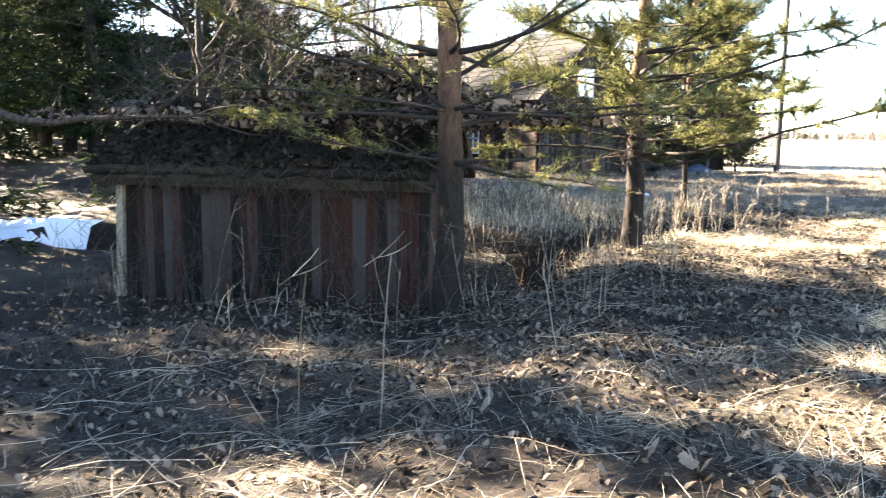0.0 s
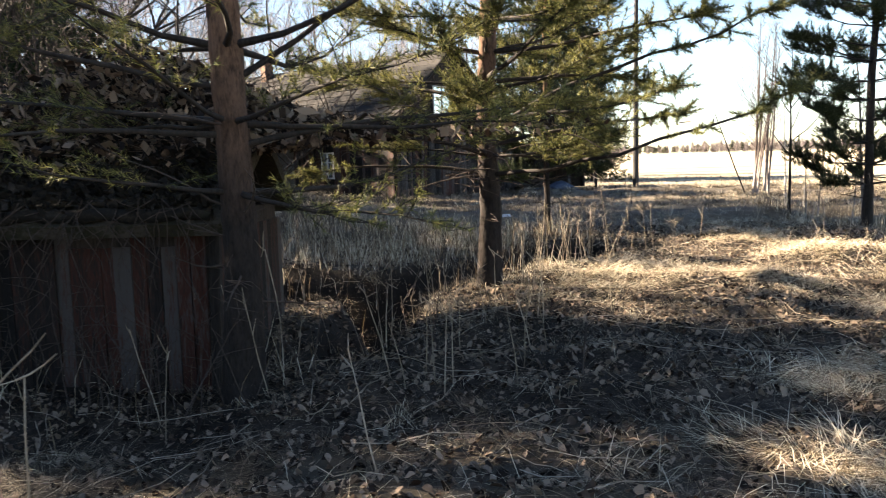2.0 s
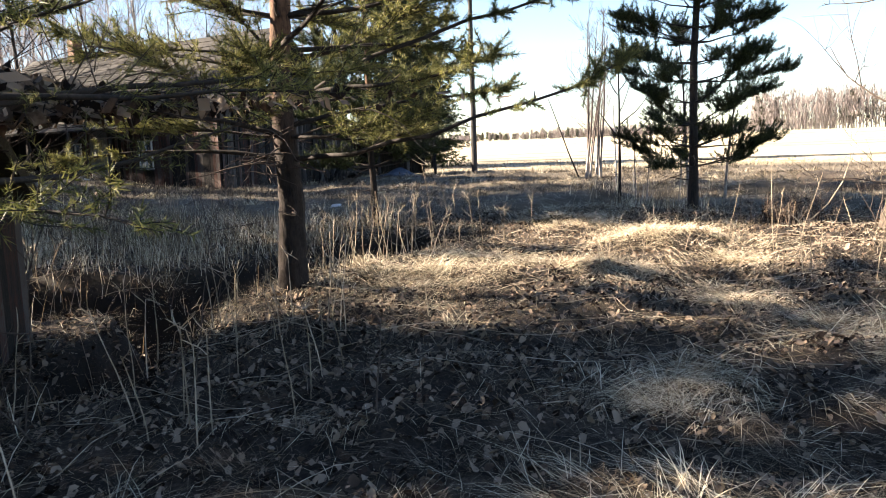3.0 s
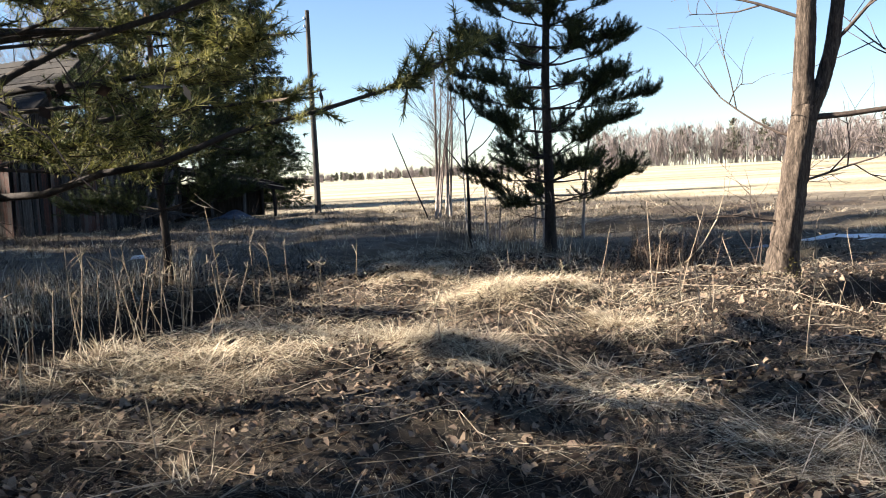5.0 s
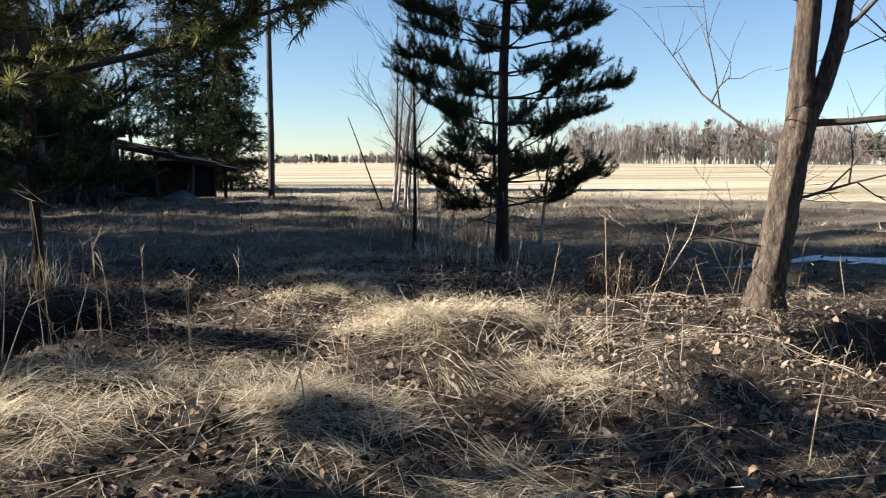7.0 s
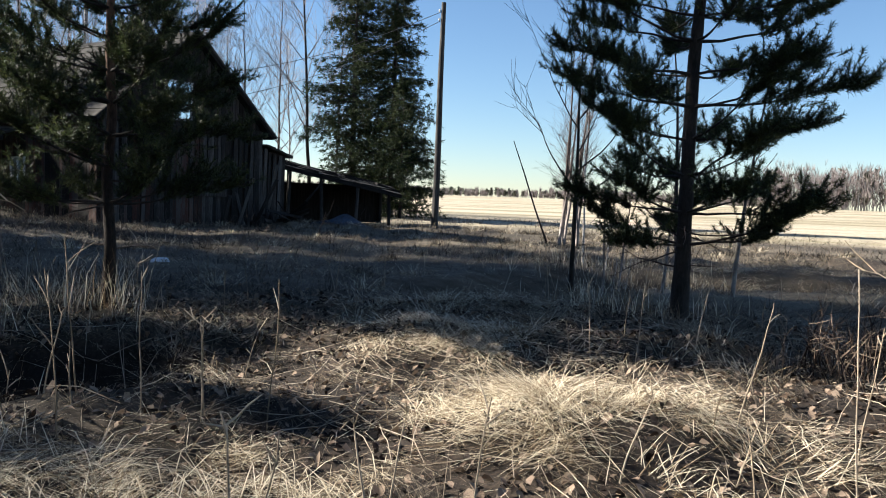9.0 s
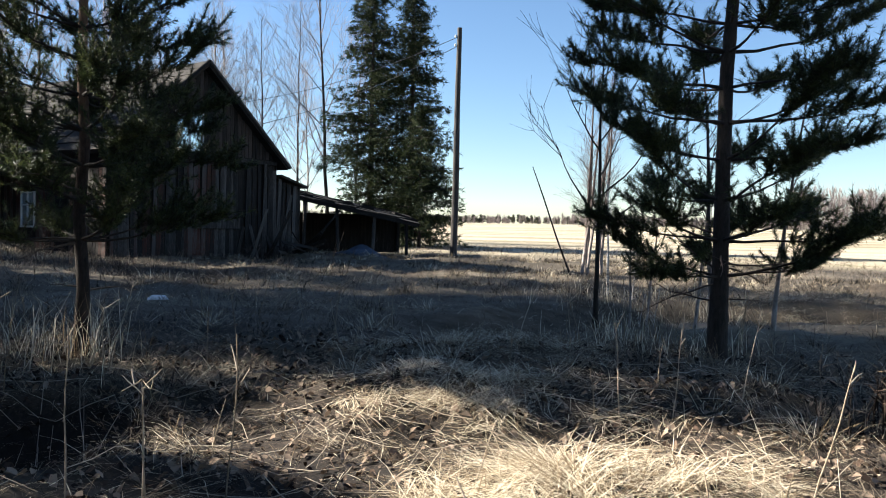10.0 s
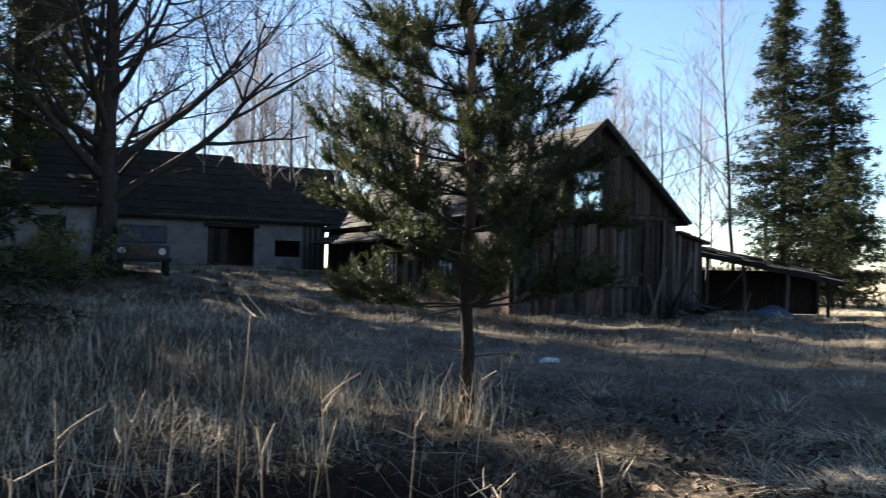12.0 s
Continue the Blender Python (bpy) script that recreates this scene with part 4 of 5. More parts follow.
def window_in(parent, x, y, z, w, h, turn=0.0, label="white-framed window with old glass panes"):
    """A casement with frame, mullions, panes and sill, facing local -y."""
    m = pose(x, y, z, 0, 0, turn)
    win = part("window", box_mesh("window", w, 0.05, h, M_DARKWOOD), parent, label, at=m)
    fr = [(0, -0.04, 0, w + 0.1, 0.06), (0, -0.04, h - 0.03, w + 0.1, 0.06), (0, -0.04, h * 0.62, w, 0.04)]
    for fx, fy, fz, fw, fh in fr:
        part("window_frame", box_mesh("window_frame", fw, 0.05, fh, M_WHITE, 0.004), win, at=pose(fx, fy, fz))
    for fx in (-w / 2, 0, w / 2):
        part("window_frame", box_mesh("window_frame", 0.06, 0.045, h, M_WHITE, 0.004), win, at=pose(fx, -0.042, 0.01))
    for sx in (-1, 1):
        for z0, z1 in ((0.06, h * 0.62), (h * 0.62 + 0.04, h - 0.03)):
            part("pane", box_mesh("pane", w / 2 - 0.06, 0.008, z1 - z0, M_GLASS), win, at=pose(sx * w / 4, -0.032, z0))
    part("sill", box_mesh("sill", w + 0.2, 0.14, 0.04, M_GREYWOOD, 0.005), win, at=pose(0, -0.08, -0.05))
    return win


def house():
    r = random.Random(3)
    h = thing("old_house", frame_at(-1.15, 38.05, 0.02, 50.3), "abandoned weathered wooden farmhouse with a steep gable", "house")
    hw, wall, ridge, ln = 3.35, 3.6, 6.5, 17.0
    core = [(-hw, 0.06), (hw, 0.06), (hw, ln), (-hw, ln)]
    for (x0, y0), (x1, y1) in zip(core, core[1:] + core[:1]):
        panel(h, "wall", x0, y0, x1, y1, -0.3, wall, M_DARKWOOD)
    v = [(-hw, 0.0, wall), (hw, 0.0, wall), (0, 0.0, ridge - 0.08), (-hw, 0.12, wall), (hw, 0.12, wall), (0, 0.12, ridge - 0.08)]
    part("gable", mesh_of("gable", v, [(0, 1, 2), (5, 4, 3), (0, 3, 4, 1), (1, 4, 5, 2), (2, 5, 3, 0)], M_DARKWOOD), h)
    part("gable", mesh_of("gable", [(x, y + ln - 0.1, z) for x, y, z in v], [(0, 1, 2), (5, 4, 3), (0, 3, 4, 1), (1, 4, 5, 2), (2, 5, 3, 0)], M_DARKWOOD), h)
    # standing boards of the gable end, some slipped or broken short
    x = -hw
    while x < hw:
        w = r.choice((0.12, 0.15, 0.18))
        low = r.choice((0, 0, 0, 0.1, 0.3)) if x > 1.5 else r.choice((0, 0, 0.1))
        if not (1.45 < x < 1.75 or 2.35 < x < 2.5):
            board(h, x + w / 2, -0.055 - r.uniform(0, 0.02), -0.15 + low, 3.45 - low + r.uniform(-0.2, 0.1), w - 0.012, M_GREYWOOD if x > 0.6 or r.random() < 0.4 else M_REDWOOD, tilt=r.uniform(-1.2, 1.2))
        x += w
    x = -hw + 0.1
    while x < hw - 0.1:
        top = wall + (ridge - wall) * (1 - abs(x) / hw) - 0.18
        if top - 3.5 > 0.2:
            board(h, x + 0.08, -0.04, 3.5, top - 3.5, 0.15, M_DARKWOOD)
        x += 0.165
    part("string_board", box_mesh("string_board", 6.7, 0.06, 0.14, M_GREYWOOD, 0.008), h, "grey weathered ledge board", at=pose(0, -0.09, 3.32))
    window_in(h, -0.55, -0.09, 3.52, 1.05, 1.25)
    for bx, tl, hh in ((2.0, 14, 1.9), (2.3, -12, 1.5), (2.75, 22, 2.0), (3.1, -16, 1.7), (1.3, 10, 1.2), (3.35, 8, 2.4)):
        board(h, bx, -0.32, -0.1, hh, 0.14, M_GREYWOOD, tilt=tl, name="loose_board")
    part("lean_board", box_mesh("lean_board", 2.0, 0.04, 0.45, M_GREYWOOD, 0.01), h, "pale sheet propped on the wall", at=pose(0.6, -0.14, 1.0, 4, 0, 0))
    # narrow annex against the gable corner, of tall grey boards under a mossy ledge
    panel(h, "annex_wall", hw + 0.1, 0.1, hw + 1.25, 0.1, -0.3, 2.75, M_DARKWOOD, 0.06)
    panel(h, "annex_wall", hw + 1.25, 0.1, hw + 1.25, 5.0, -0.3, 2.5, M_DARKWOOD, 0.06)
    x = hw + 0.1
    while x < hw + 1.25:
        w = r.choice((0.11, 0.14, 0.17))
        board(h, x + w / 2, 0.02 - r.uniform(0, 0.03), -0.15 + r.choice((0, 0, 0.1, 0.25)), 2.95 + r.uniform(-0.25, 0.08), w - 0.012, M_GREYWOOD, tilt=r.uniform(-1.5, 1.5))
        x += w
    slope(h, "annex_roof", (hw + 1.5, -0.25, 2.62), (hw + 1.5, 5.2, 2.62), (hw + 0.1, 5.2, 3.0), (hw + 0.1, -0.25, 3.0), M_MOSS, 0.06, 3)
    # long side
    y = 0.0
    while y < ln:
        w = r.choice((0.14, 0.17, 0.2))
        pale = 6.6 < y < 7.9
        board(h, -hw - 0.08, y + w / 2, -0.1, r.uniform(3.1, 3.4), w - 0.012, M_PLASTER if pale else (M_REDWOOD if y < 9 else M_DARKWOOD), turn=90)
        y += w
    y = 0.0
    while y < ln:
        board(h, hw + 0.08, y + 0.1, -0.1, 3.4, 0.19, M_GREYWOOD, turn=90)
        y += 0.2
    window_in(h, -hw - 0.12, 8.9, 0.9, 0.8, 1.15, turn=-90)
    window_in(h, -hw - 0.12, 4.2, 0.9, 0.8, 1.15, turn=-90)
    part("eave_beam", box_mesh("eave_beam", 0.16, 12.0, 0.14, M_GREYWOOD, 0.01), h, at=pose(-hw - 1.1, 9.5, 2.55))
    for py in (5.2, 8.0, 11.0, 14.0):
        part("porch_post", box_mesh("porch_post", 0.12, 0.12, 2.6, M_GREYWOOD, 0.01), h, at=pose(-hw - 1.1, py, -0.05, 1.5, 0, 8))
    slope(h, "porch_roof", (-hw - 1.5, 3.8, 2.55), (-hw - 1.5, 15.8, 2.55), (-hw - 0.1, 15.8, 3.1), (-hw - 0.1, 3.8, 3.1), M_ROOF, 0.05, 3)
    # roof
    ov, ey = 0.4, 0.36
    slope(h, "roof", (-hw - ov, -ey, wall - 0.32), (-hw - ov, ln + 0.2, wall - 0.32), (0, ln + 0.2, ridge), (0, -ey, ridge), M_ROOF, 0.12, 12, uneven=0.015)
    slope(h, "roof", (hw + ov, -ey, wall - 0.32), (hw + ov, ln + 0.2, wall - 0.32), (0, ln + 0.2, ridge), (0, -ey, ridge), M_ROOF, 0.12, 12, uneven=0.015)
    for sx in (-1, 1):
        a, b = Vector((sx * (hw + ov + 0.02), -ey - 0.03, wall - 0.34)), Vector((0, -ey - 0.03, ridge + 0.02))
        ba = Heap()
        ba.tube([a, a.lerp(b, 0.5), b], [0.07, 0.07, 0.07], 4)
        part("bargeboard", ba.mesh("bargeboard", M_GREYWOOD), h, "grey worn bargeboard")
    part("chimney", box_mesh("chimney", 0.5, 0.5, 1.3, M_RUST, 0.02), h, "dark brick chimney stub", at=pose(-0.3, 13.0, ridge - 0.6))


def barn():
    gx, gy = 0.64, 0.77
    b = thing("barn", frame_at(-17.0 - 12 * gx, 46.0 - 12 * gy, 1.0, 50.3), "long low barn with pale plaster walls and a sagging dark roof", "barn")
    for x0, x1, z0, z1 in ((0, 4.0, -0.3, 2.75), (4.0, 6.7, -0.3, 2.75), (6.7, 8.9, 2.3, 2.75), (8.9, 9.9, -0.3, 2.75), (9.9, 11.2, -0.3, 0.95), (9.9, 11.2, 1.75, 2.75), (11.2, 12.4, -0.3, 2.75)):
        panel(b, "wall", x0, 0, x1, 0, z0, z1, M_PLASTER if x1 > 1 else M_DARKWOOD, 0.3)
    for x0, y0, x1, y1 in ((0, 0, 0, 7), (0, 7, 12.4, 7), (12.4, 0, 12.4, 7)):
        panel(b, "wall", x0, y0, x1, y1, -0.3, 2.75, M_DARKWOOD, 0.2)
    panel(b, "back_wall", 6.0, 2.4, 11.5, 2.4, -0.3, 2.7, M_DARKWOOD, 0.1)
    for k in range(5):
        board(b, 6.85 + 0.17 * k, -0.1, -0.1, 2.3, 0.16, M_DARKWOOD, tilt=0.4)
    part("lintel", box_mesh("lintel", 2.6, 0.2, 0.16, M_GREYWOOD, 0.01), b, at=pose(7.8, -0.16, 2.28))
    part("eave_board", box_mesh("eave_board", 8.0, 0.05, 0.16, M_GREYWOOD, 0.01), b, at=pose(8.2, -0.42, 2.62))
    for k in range(8):
        board(b, 11.3 + 0.14 * k, -0.2, -0.1, 2.6, 0.13, M_GREYWOOD, tilt=(-1) ** k * 1.0)
    for x0, x1, rz in ((-0.5, 8.6, 6.15), (8.6, 14.5, 5.85)):
        slope(b, "roof", (x0, -0.5, 2.6), (x1, -0.5, 2.6), (x1, 3.5, rz), (x0, 3.5, rz), M_ROOF, 0.1, 9, uneven=0.02)
        slope(b, "roof", (x0, 7.5, 2.6), (x1, 7.5, 2.6), (x1, 3.5, rz), (x0, 3.5, rz), M_ROOF, 0.1, 0)
    v = [(0, 0, 2.7), (0, 7, 2.7), (0, 3.5, 6.0), (0.1, 0, 2.7), (0.1, 7, 2.7), (0.1, 3.5, 6.0)]
    part("gable", mesh_of("gable", v, [(0, 1, 2), (5, 4, 3), (0, 3, 4, 1), (1, 4, 5, 2), (2, 5, 3, 0)], M_DARKWOOD), b)


def white_outhouse():
    w = thing("outhouse", frame_at(-17.9, 29.9, gz(-17.9, 29.9), 40), "small white-walled outhouse with a dark roof", "shed")
    for x0, y0, x1, y1 in ((-2, 0, 2, 0), (2, 0, 2, 3), (2, 3, -2, 3), (-2, 3, -2, 0)):
        panel(w, "wall", x0, y0, x1, y1, -0.3, 2.4, M_PLASTER, 0.14)
    slope(w, "roof", (-2.4, -0.4, 2.3), (2.4, -0.4, 2.3), (2.4, 1.5, 3.4), (-2.4, 1.5, 3.4), M_ROOF, 0.1, 6)
    slope(w, "roof", (-2.4, 3.4, 2.3), (2.4, 3.4, 2.3), (2.4, 1.5, 3.4), (-2.4, 1.5, 3.4), M_ROOF, 0.1, 0)
    part("door", box_mesh("door", 0.8, 0.05, 1.9, M_DARKWOOD, 0.01), w, at=pose(0.9, -0.1, 0))


def shelter():
    """Half-collapsed lean-to beyond the house, with scrap under it."""
    s = thing("lean_to_shelter", frame_at(1.6, 44.3, 0.1, 4), "half-collapsed open lean-to with a sloping plank roof", "shelter")
    slope(s, "roof", (-0.3, -1.2, 2.3), (4.9, -1.2, 1.25), (4.9, 2.6, 1.6), (-0.3, 2.6, 2.65), M_ROOF, 0.16, 6, uneven=0.05)
    # added panel on the open left side, keeps the sun out of the interior
    panel(s, "side_wall", 0.0, -0.9, 0.0, 2.4, -0.1, 2.2, M_DARKWOOD, 0.06)
    for x, y, h, t in ((0.2, -1, 2.3, 4), (1.6, -1, 2.0, -6), (3.0, -1, 1.65, 5), (4.4, -1, 1.35, -3), (0.2, 2.4, 2.5, 0), (4.4, 2.4, 1.65, 0)):
        part("post", box_mesh("post", 0.12, 0.12, h, M_GREYWOOD, 0.01), s, at=pose(x, y, -0.05, t * 0.3, t * 0.4, 5))
    part("brace", box_mesh("brace", 0.08, 0.06, 2.2, M_GREYWOOD, 0.01), s, at=pose(0.3, -1.1, 0, 0, 38, 0))
    panel(s, "back_wall", 0, 2.5, 4.5, 2.5, -0.1, 1.6, M_DARKWOOD, 0.06)
    t = thing("tarpaulin_heap", (4.0, 43.2, 0.0), "faded blue tarpaulin over a low heap of scrap", "scrap heap")
    h = Heap()
    uu, vv = np.meshgrid(np.linspace(-1, 1, 16), np.linspace(-1, 1, 10), indexing="ij")
    zz = (1 - uu ** 4) * (1 - vv ** 4) * (0.85 + 0.15 * np.sin(uu * 5 + vv * 3) + 0.1 * np.sin(vv * 9)) * (0.34 + 0.14 * np.sin(uu * 4 + 1)) - 0.05
    i, j = np.meshgrid(np.arange(15), np.arange(9), indexing="ij")
    a = (i * 10 + j).ravel()
    h.add(np.stack([uu * 1.3, vv * 0.6, zz], -1).reshape(-1, 3), np.concatenate([np.stack([a, a + 10, a + 11], 1), np.stack([a, a + 11, a + 1], 1)]))
    part("sheet", h.mesh("sheet", M_BLUE, True), t)
    r = random.Random(8)
    pile = thing("plank_pile", (1.9, 41.0, gz(1.9, 41)), "heap of fallen grey planks beside the house corner", "planks")
    for k in range(14):
        board(pile, r.uniform(-0.8, 0.9), r.uniform(-0.6, 0.6), 0.03 * k, r.uniform(1.0, 2.0), 0.14, M_GREYWOOD, turn=r.uniform(-60, 60), tilt=r.uniform(60, 86), name="plank")


def log_shed():
    """Low shed with mossy plank roof; its front wall of worn red boards."""
    r = random.Random(4)
    x0, x1, y0, y1, g = -5.9, -1.98, 9.28, 11.3, -0.45
    s = thing("low_shed", (0, 0, 0), "low old shed of worn red-grey boards under a mossy roof", "shed")
    for a, b in (((x0, y0), (x1, y0)), ((x1, y0), (x1, y1)), ((x1, y1), (x0, y1)), ((x0, y1), (x0, y0))):
        panel(s, "wall", *a, *b, g - 0.3, 1.22, M_DARKWOOD, 0.06)
    x = x0
    while x < x1 - 0.05:
        w = r.choice((0.11, 0.13, 0.16))
        board(s, x + w / 2, y0 - 0.06 - r.uniform(0, 0.015), g - 0.1 + r.choice((0, 0, 0.05, 0.15)), 1.5 + r.uniform(-0.05, 0.1), w - 0.012, M_REDWOOD, tilt=r.uniform(-1.0, 1.0))
        x += w
    y = y0
    while y < y1:
        board(s, x1 + 0.05, y + 0.07, g - 0.1, 1.55, 0.13, M_REDWOOD, turn=90)
        y += 0.14
    for k, (sx, mat) in enumerate(((x0 - 0.02, M_STRAW), (x1 + 0.02, M_DARKWOOD))):
        part("corner_post", box_mesh("corner_post", 0.09, 0.09, 1.65, M_STEM if k == 0 else mat, 0.01), s, "yellowish corner post" if k == 0 else "", at=pose(sx, y0 - 0.12, g - 0.05, 0, 2, 0))
    slope(s, "roof", (x0 - 0.25, y0 - 0.32, 1.16), (x1 + 0.2, y0 - 0.32, 1.16), (x1 + 0.2, 10.5, 2.0), (x0 - 0.25, 10.5, 2.0), M_MOSS, 0.12, 0)
    slope(s, "roof", (x0 - 0.25, y1 + 0.3, 1.2), (x1 + 0.2, y1 + 0.3, 1.2), (x1 + 0.2, 10.5, 2.0), (x0 - 0.25, 10.5, 2.0), M_MOSS, 0.12, 0)
    # heavy mossy planks across the front slope, sagging and overlapping
    for k in range(8):
        f = (k + 0.3) / 8
        for (ax, bx) in ((x0 - 0.35, -3.9 + r.uniform(-0.4, 0.4)), (-3.9, x1 + 0.3 + r.uniform(-0.3, 0.05))):
            p = Heap()
            n = 9
            pts = [Vector((ax + (bx - ax) * q / n, y0 - 0.34 + f * 1.55 + r.uniform(-0.02, 0.02), 1.21 + f * 0.84 + r.uniform(-0.02, 0.03))) for q in range(n + 1)]
            p.tube(pts, [r.uniform(0.05, 0.068) for _ in pts], 6)
            part("roof_log", p.mesh("roof_log", M_MOSS, True), s)
    nl = np.random.default_rng(4)
    n = 9000
    lx, lf = nl.uniform(x0 - 0.3, x1 + 0.25, n), nl.uniform(0, 1, n) ** 0.8
    c = np.stack([lx, y0 - 0.36 + lf * 1.6, 1.28 + lf * 0.86 + nl.uniform(-0.02, 0.09, n)], 1)
    d1, d2 = nl.normal(0, 0.026, (n, 3)), nl.normal(0, 0.022, (n, 3))
    cover = Heap()
    cover.add(np.stack([c - d1, c + d2, c + d1, c - d2], 1).reshape(-1, 3), np.concatenate([np.arange(n)[:, None] * 4 + [0, 1, 2], np.arange(n)[:, None] * 4 + [0, 2, 3]]))
    tagged(part("roof_litter", cover.mesh("roof_litter", M_MOSS), s, "dark moss and rotten leaf litter on the roof"), kind="stuff")
    # creeper and rotting leaves heaped on the roof
    v = thing("creeper_heap", (-3.2, 10.3, 1.9), "brown dead creeper and leaves heaped on the shed roof", "dead creeper", kind="stuff")
    nr = np.random.default_rng(3)
    n = 11000
    px = nr.normal(-0.2, 1.5, n)
    top = 0.75 * np.exp(-((px - 0.3) / 1.3) ** 2) + 0.1
    pz = nr.uniform(-0.35, 1, n) * top
    py = nr.normal(0.0, 0.38, n) - 0.25 * (pz < 0)
    c = np.stack([px, py, pz], 1)
    d1, d2 = nr.normal(0, 0.032, (n, 3)), nr.normal(0, 0.028, (n, 3))
    heap = Heap()
    heap.add(np.stack([c - d1, c + d2, c + d1, c - d2], 1).reshape(-1, 3), np.concatenate([np.arange(n)[:, None] * 4 + [0, 1, 2], np.arange(n)[:, None] * 4 + [0, 2, 3]]))
    part("leaf_mass", heap.mesh("leaf_mass", M_LEAF), v)
    tw = Heap()
    for _ in range(320):
        st = Vector((r.gauss(-0.2, 1.5), r.gauss(-0.1, 0.4), r.uniform(-0.3, 0.45)))
        pts = wander(st, (r.uniform(-1, 1), r.uniform(-1, 0.6), r.uniform(-0.3, 0.9)), r.uniform(0.4, 1.2), 5, 0.35, -0.05, r)
        tw.tube(pts, [0.007, 0.006, 0.005, 0.004, 0.003, 0.002], 3)
    for _ in range(130):
        st = Vector((r.uniform(-2.6, 1.2), -1.38 + r.uniform(-0.08, 0.1), r.uniform(-0.75, -0.5)))
        pts = wander(st, (r.uniform(-0.9, 0.9), r.uniform(-0.25, 0.0), r.uniform(-1, -0.1)), r.uniform(0.25, 0.9), 5, 0.3, -0.06, r)
        tw.tube(pts, [0.006, 0.005, 0.005, 0.004, 0.003, 0.002], 3)
    part("creeper_stem", tw.mesh("creeper_stem", M_TWIG), v)


def fallen_limb(at, d, ln, rad, seed, label):
    r = random.Random(seed)
    f = thing("fallen_branch", at, label, "branch")
    h = Heap()
    pts = wander((0, 0, 0), d, ln, 7, 0.18, 0.02, r)
    h.tube(pts, [rad * (1 - 0.8 * i / 7) for i in range(8)], 7)
    part("limb", h.mesh("limb", M_GREY_BARK), f)
    for _ in range(9):
        w = Heap()
        w.tube(wander(along(pts, r.uniform(0.2, 1)), (r.uniform(-1, 1), r.uniform(-1, 1), r.uniform(-0.2, 1)), ln * r.uniform(0.15, 0.4), 4, 0.2, 0.02, r), [rad * 0.3, rad * 0.25, rad * 0.2, rad * 0.14, rad * 0.07], 4)
        part("twig", w.mesh("twig", M_GREY_BARK), f)


def pole_and_wires():
    p = thing("utility_pole", (7.93, 42.93, gz(7.93, 42.93) - 0.1), "tall bare wooden utility pole with two sagging wires", "utility pole")
    h = Heap()
    h.tube([(0, 0, 0), (0.02, 0, 3), (0.0, 0, 6.4), (0.02, 0, 9.35)], [0.15, 0.135, 0.115, 0.095], 10)
    part("post", h.mesh("post", M_GREYWOOD, True), p)
    for k, (ex, ey, ez) in enumerate(((-10.2, -3.1, 4.9), (-9.6, -1.6, 4.2))):
        w = Heap()
        a, b = Vector((0, 0, 9.0 - 0.35 * k)), Vector((ex, ey, ez + 0.3))
        w.tube([a.lerp(b, i / 14) - Vector((0, 0, 0.5 * math.sin(math.pi * i / 14))) for i in range(15)], [0.012] * 15, 4)
        part("wire", w.mesh("wire", M_WIRE), p, "dark sagging wire")
        part("insulator", box_mesh("insulator", 0.07, 0.07, 0.12, M_WHITE, 0.02), p, at=pose(-0.14, 0, 8.95 - 0.35 * k))


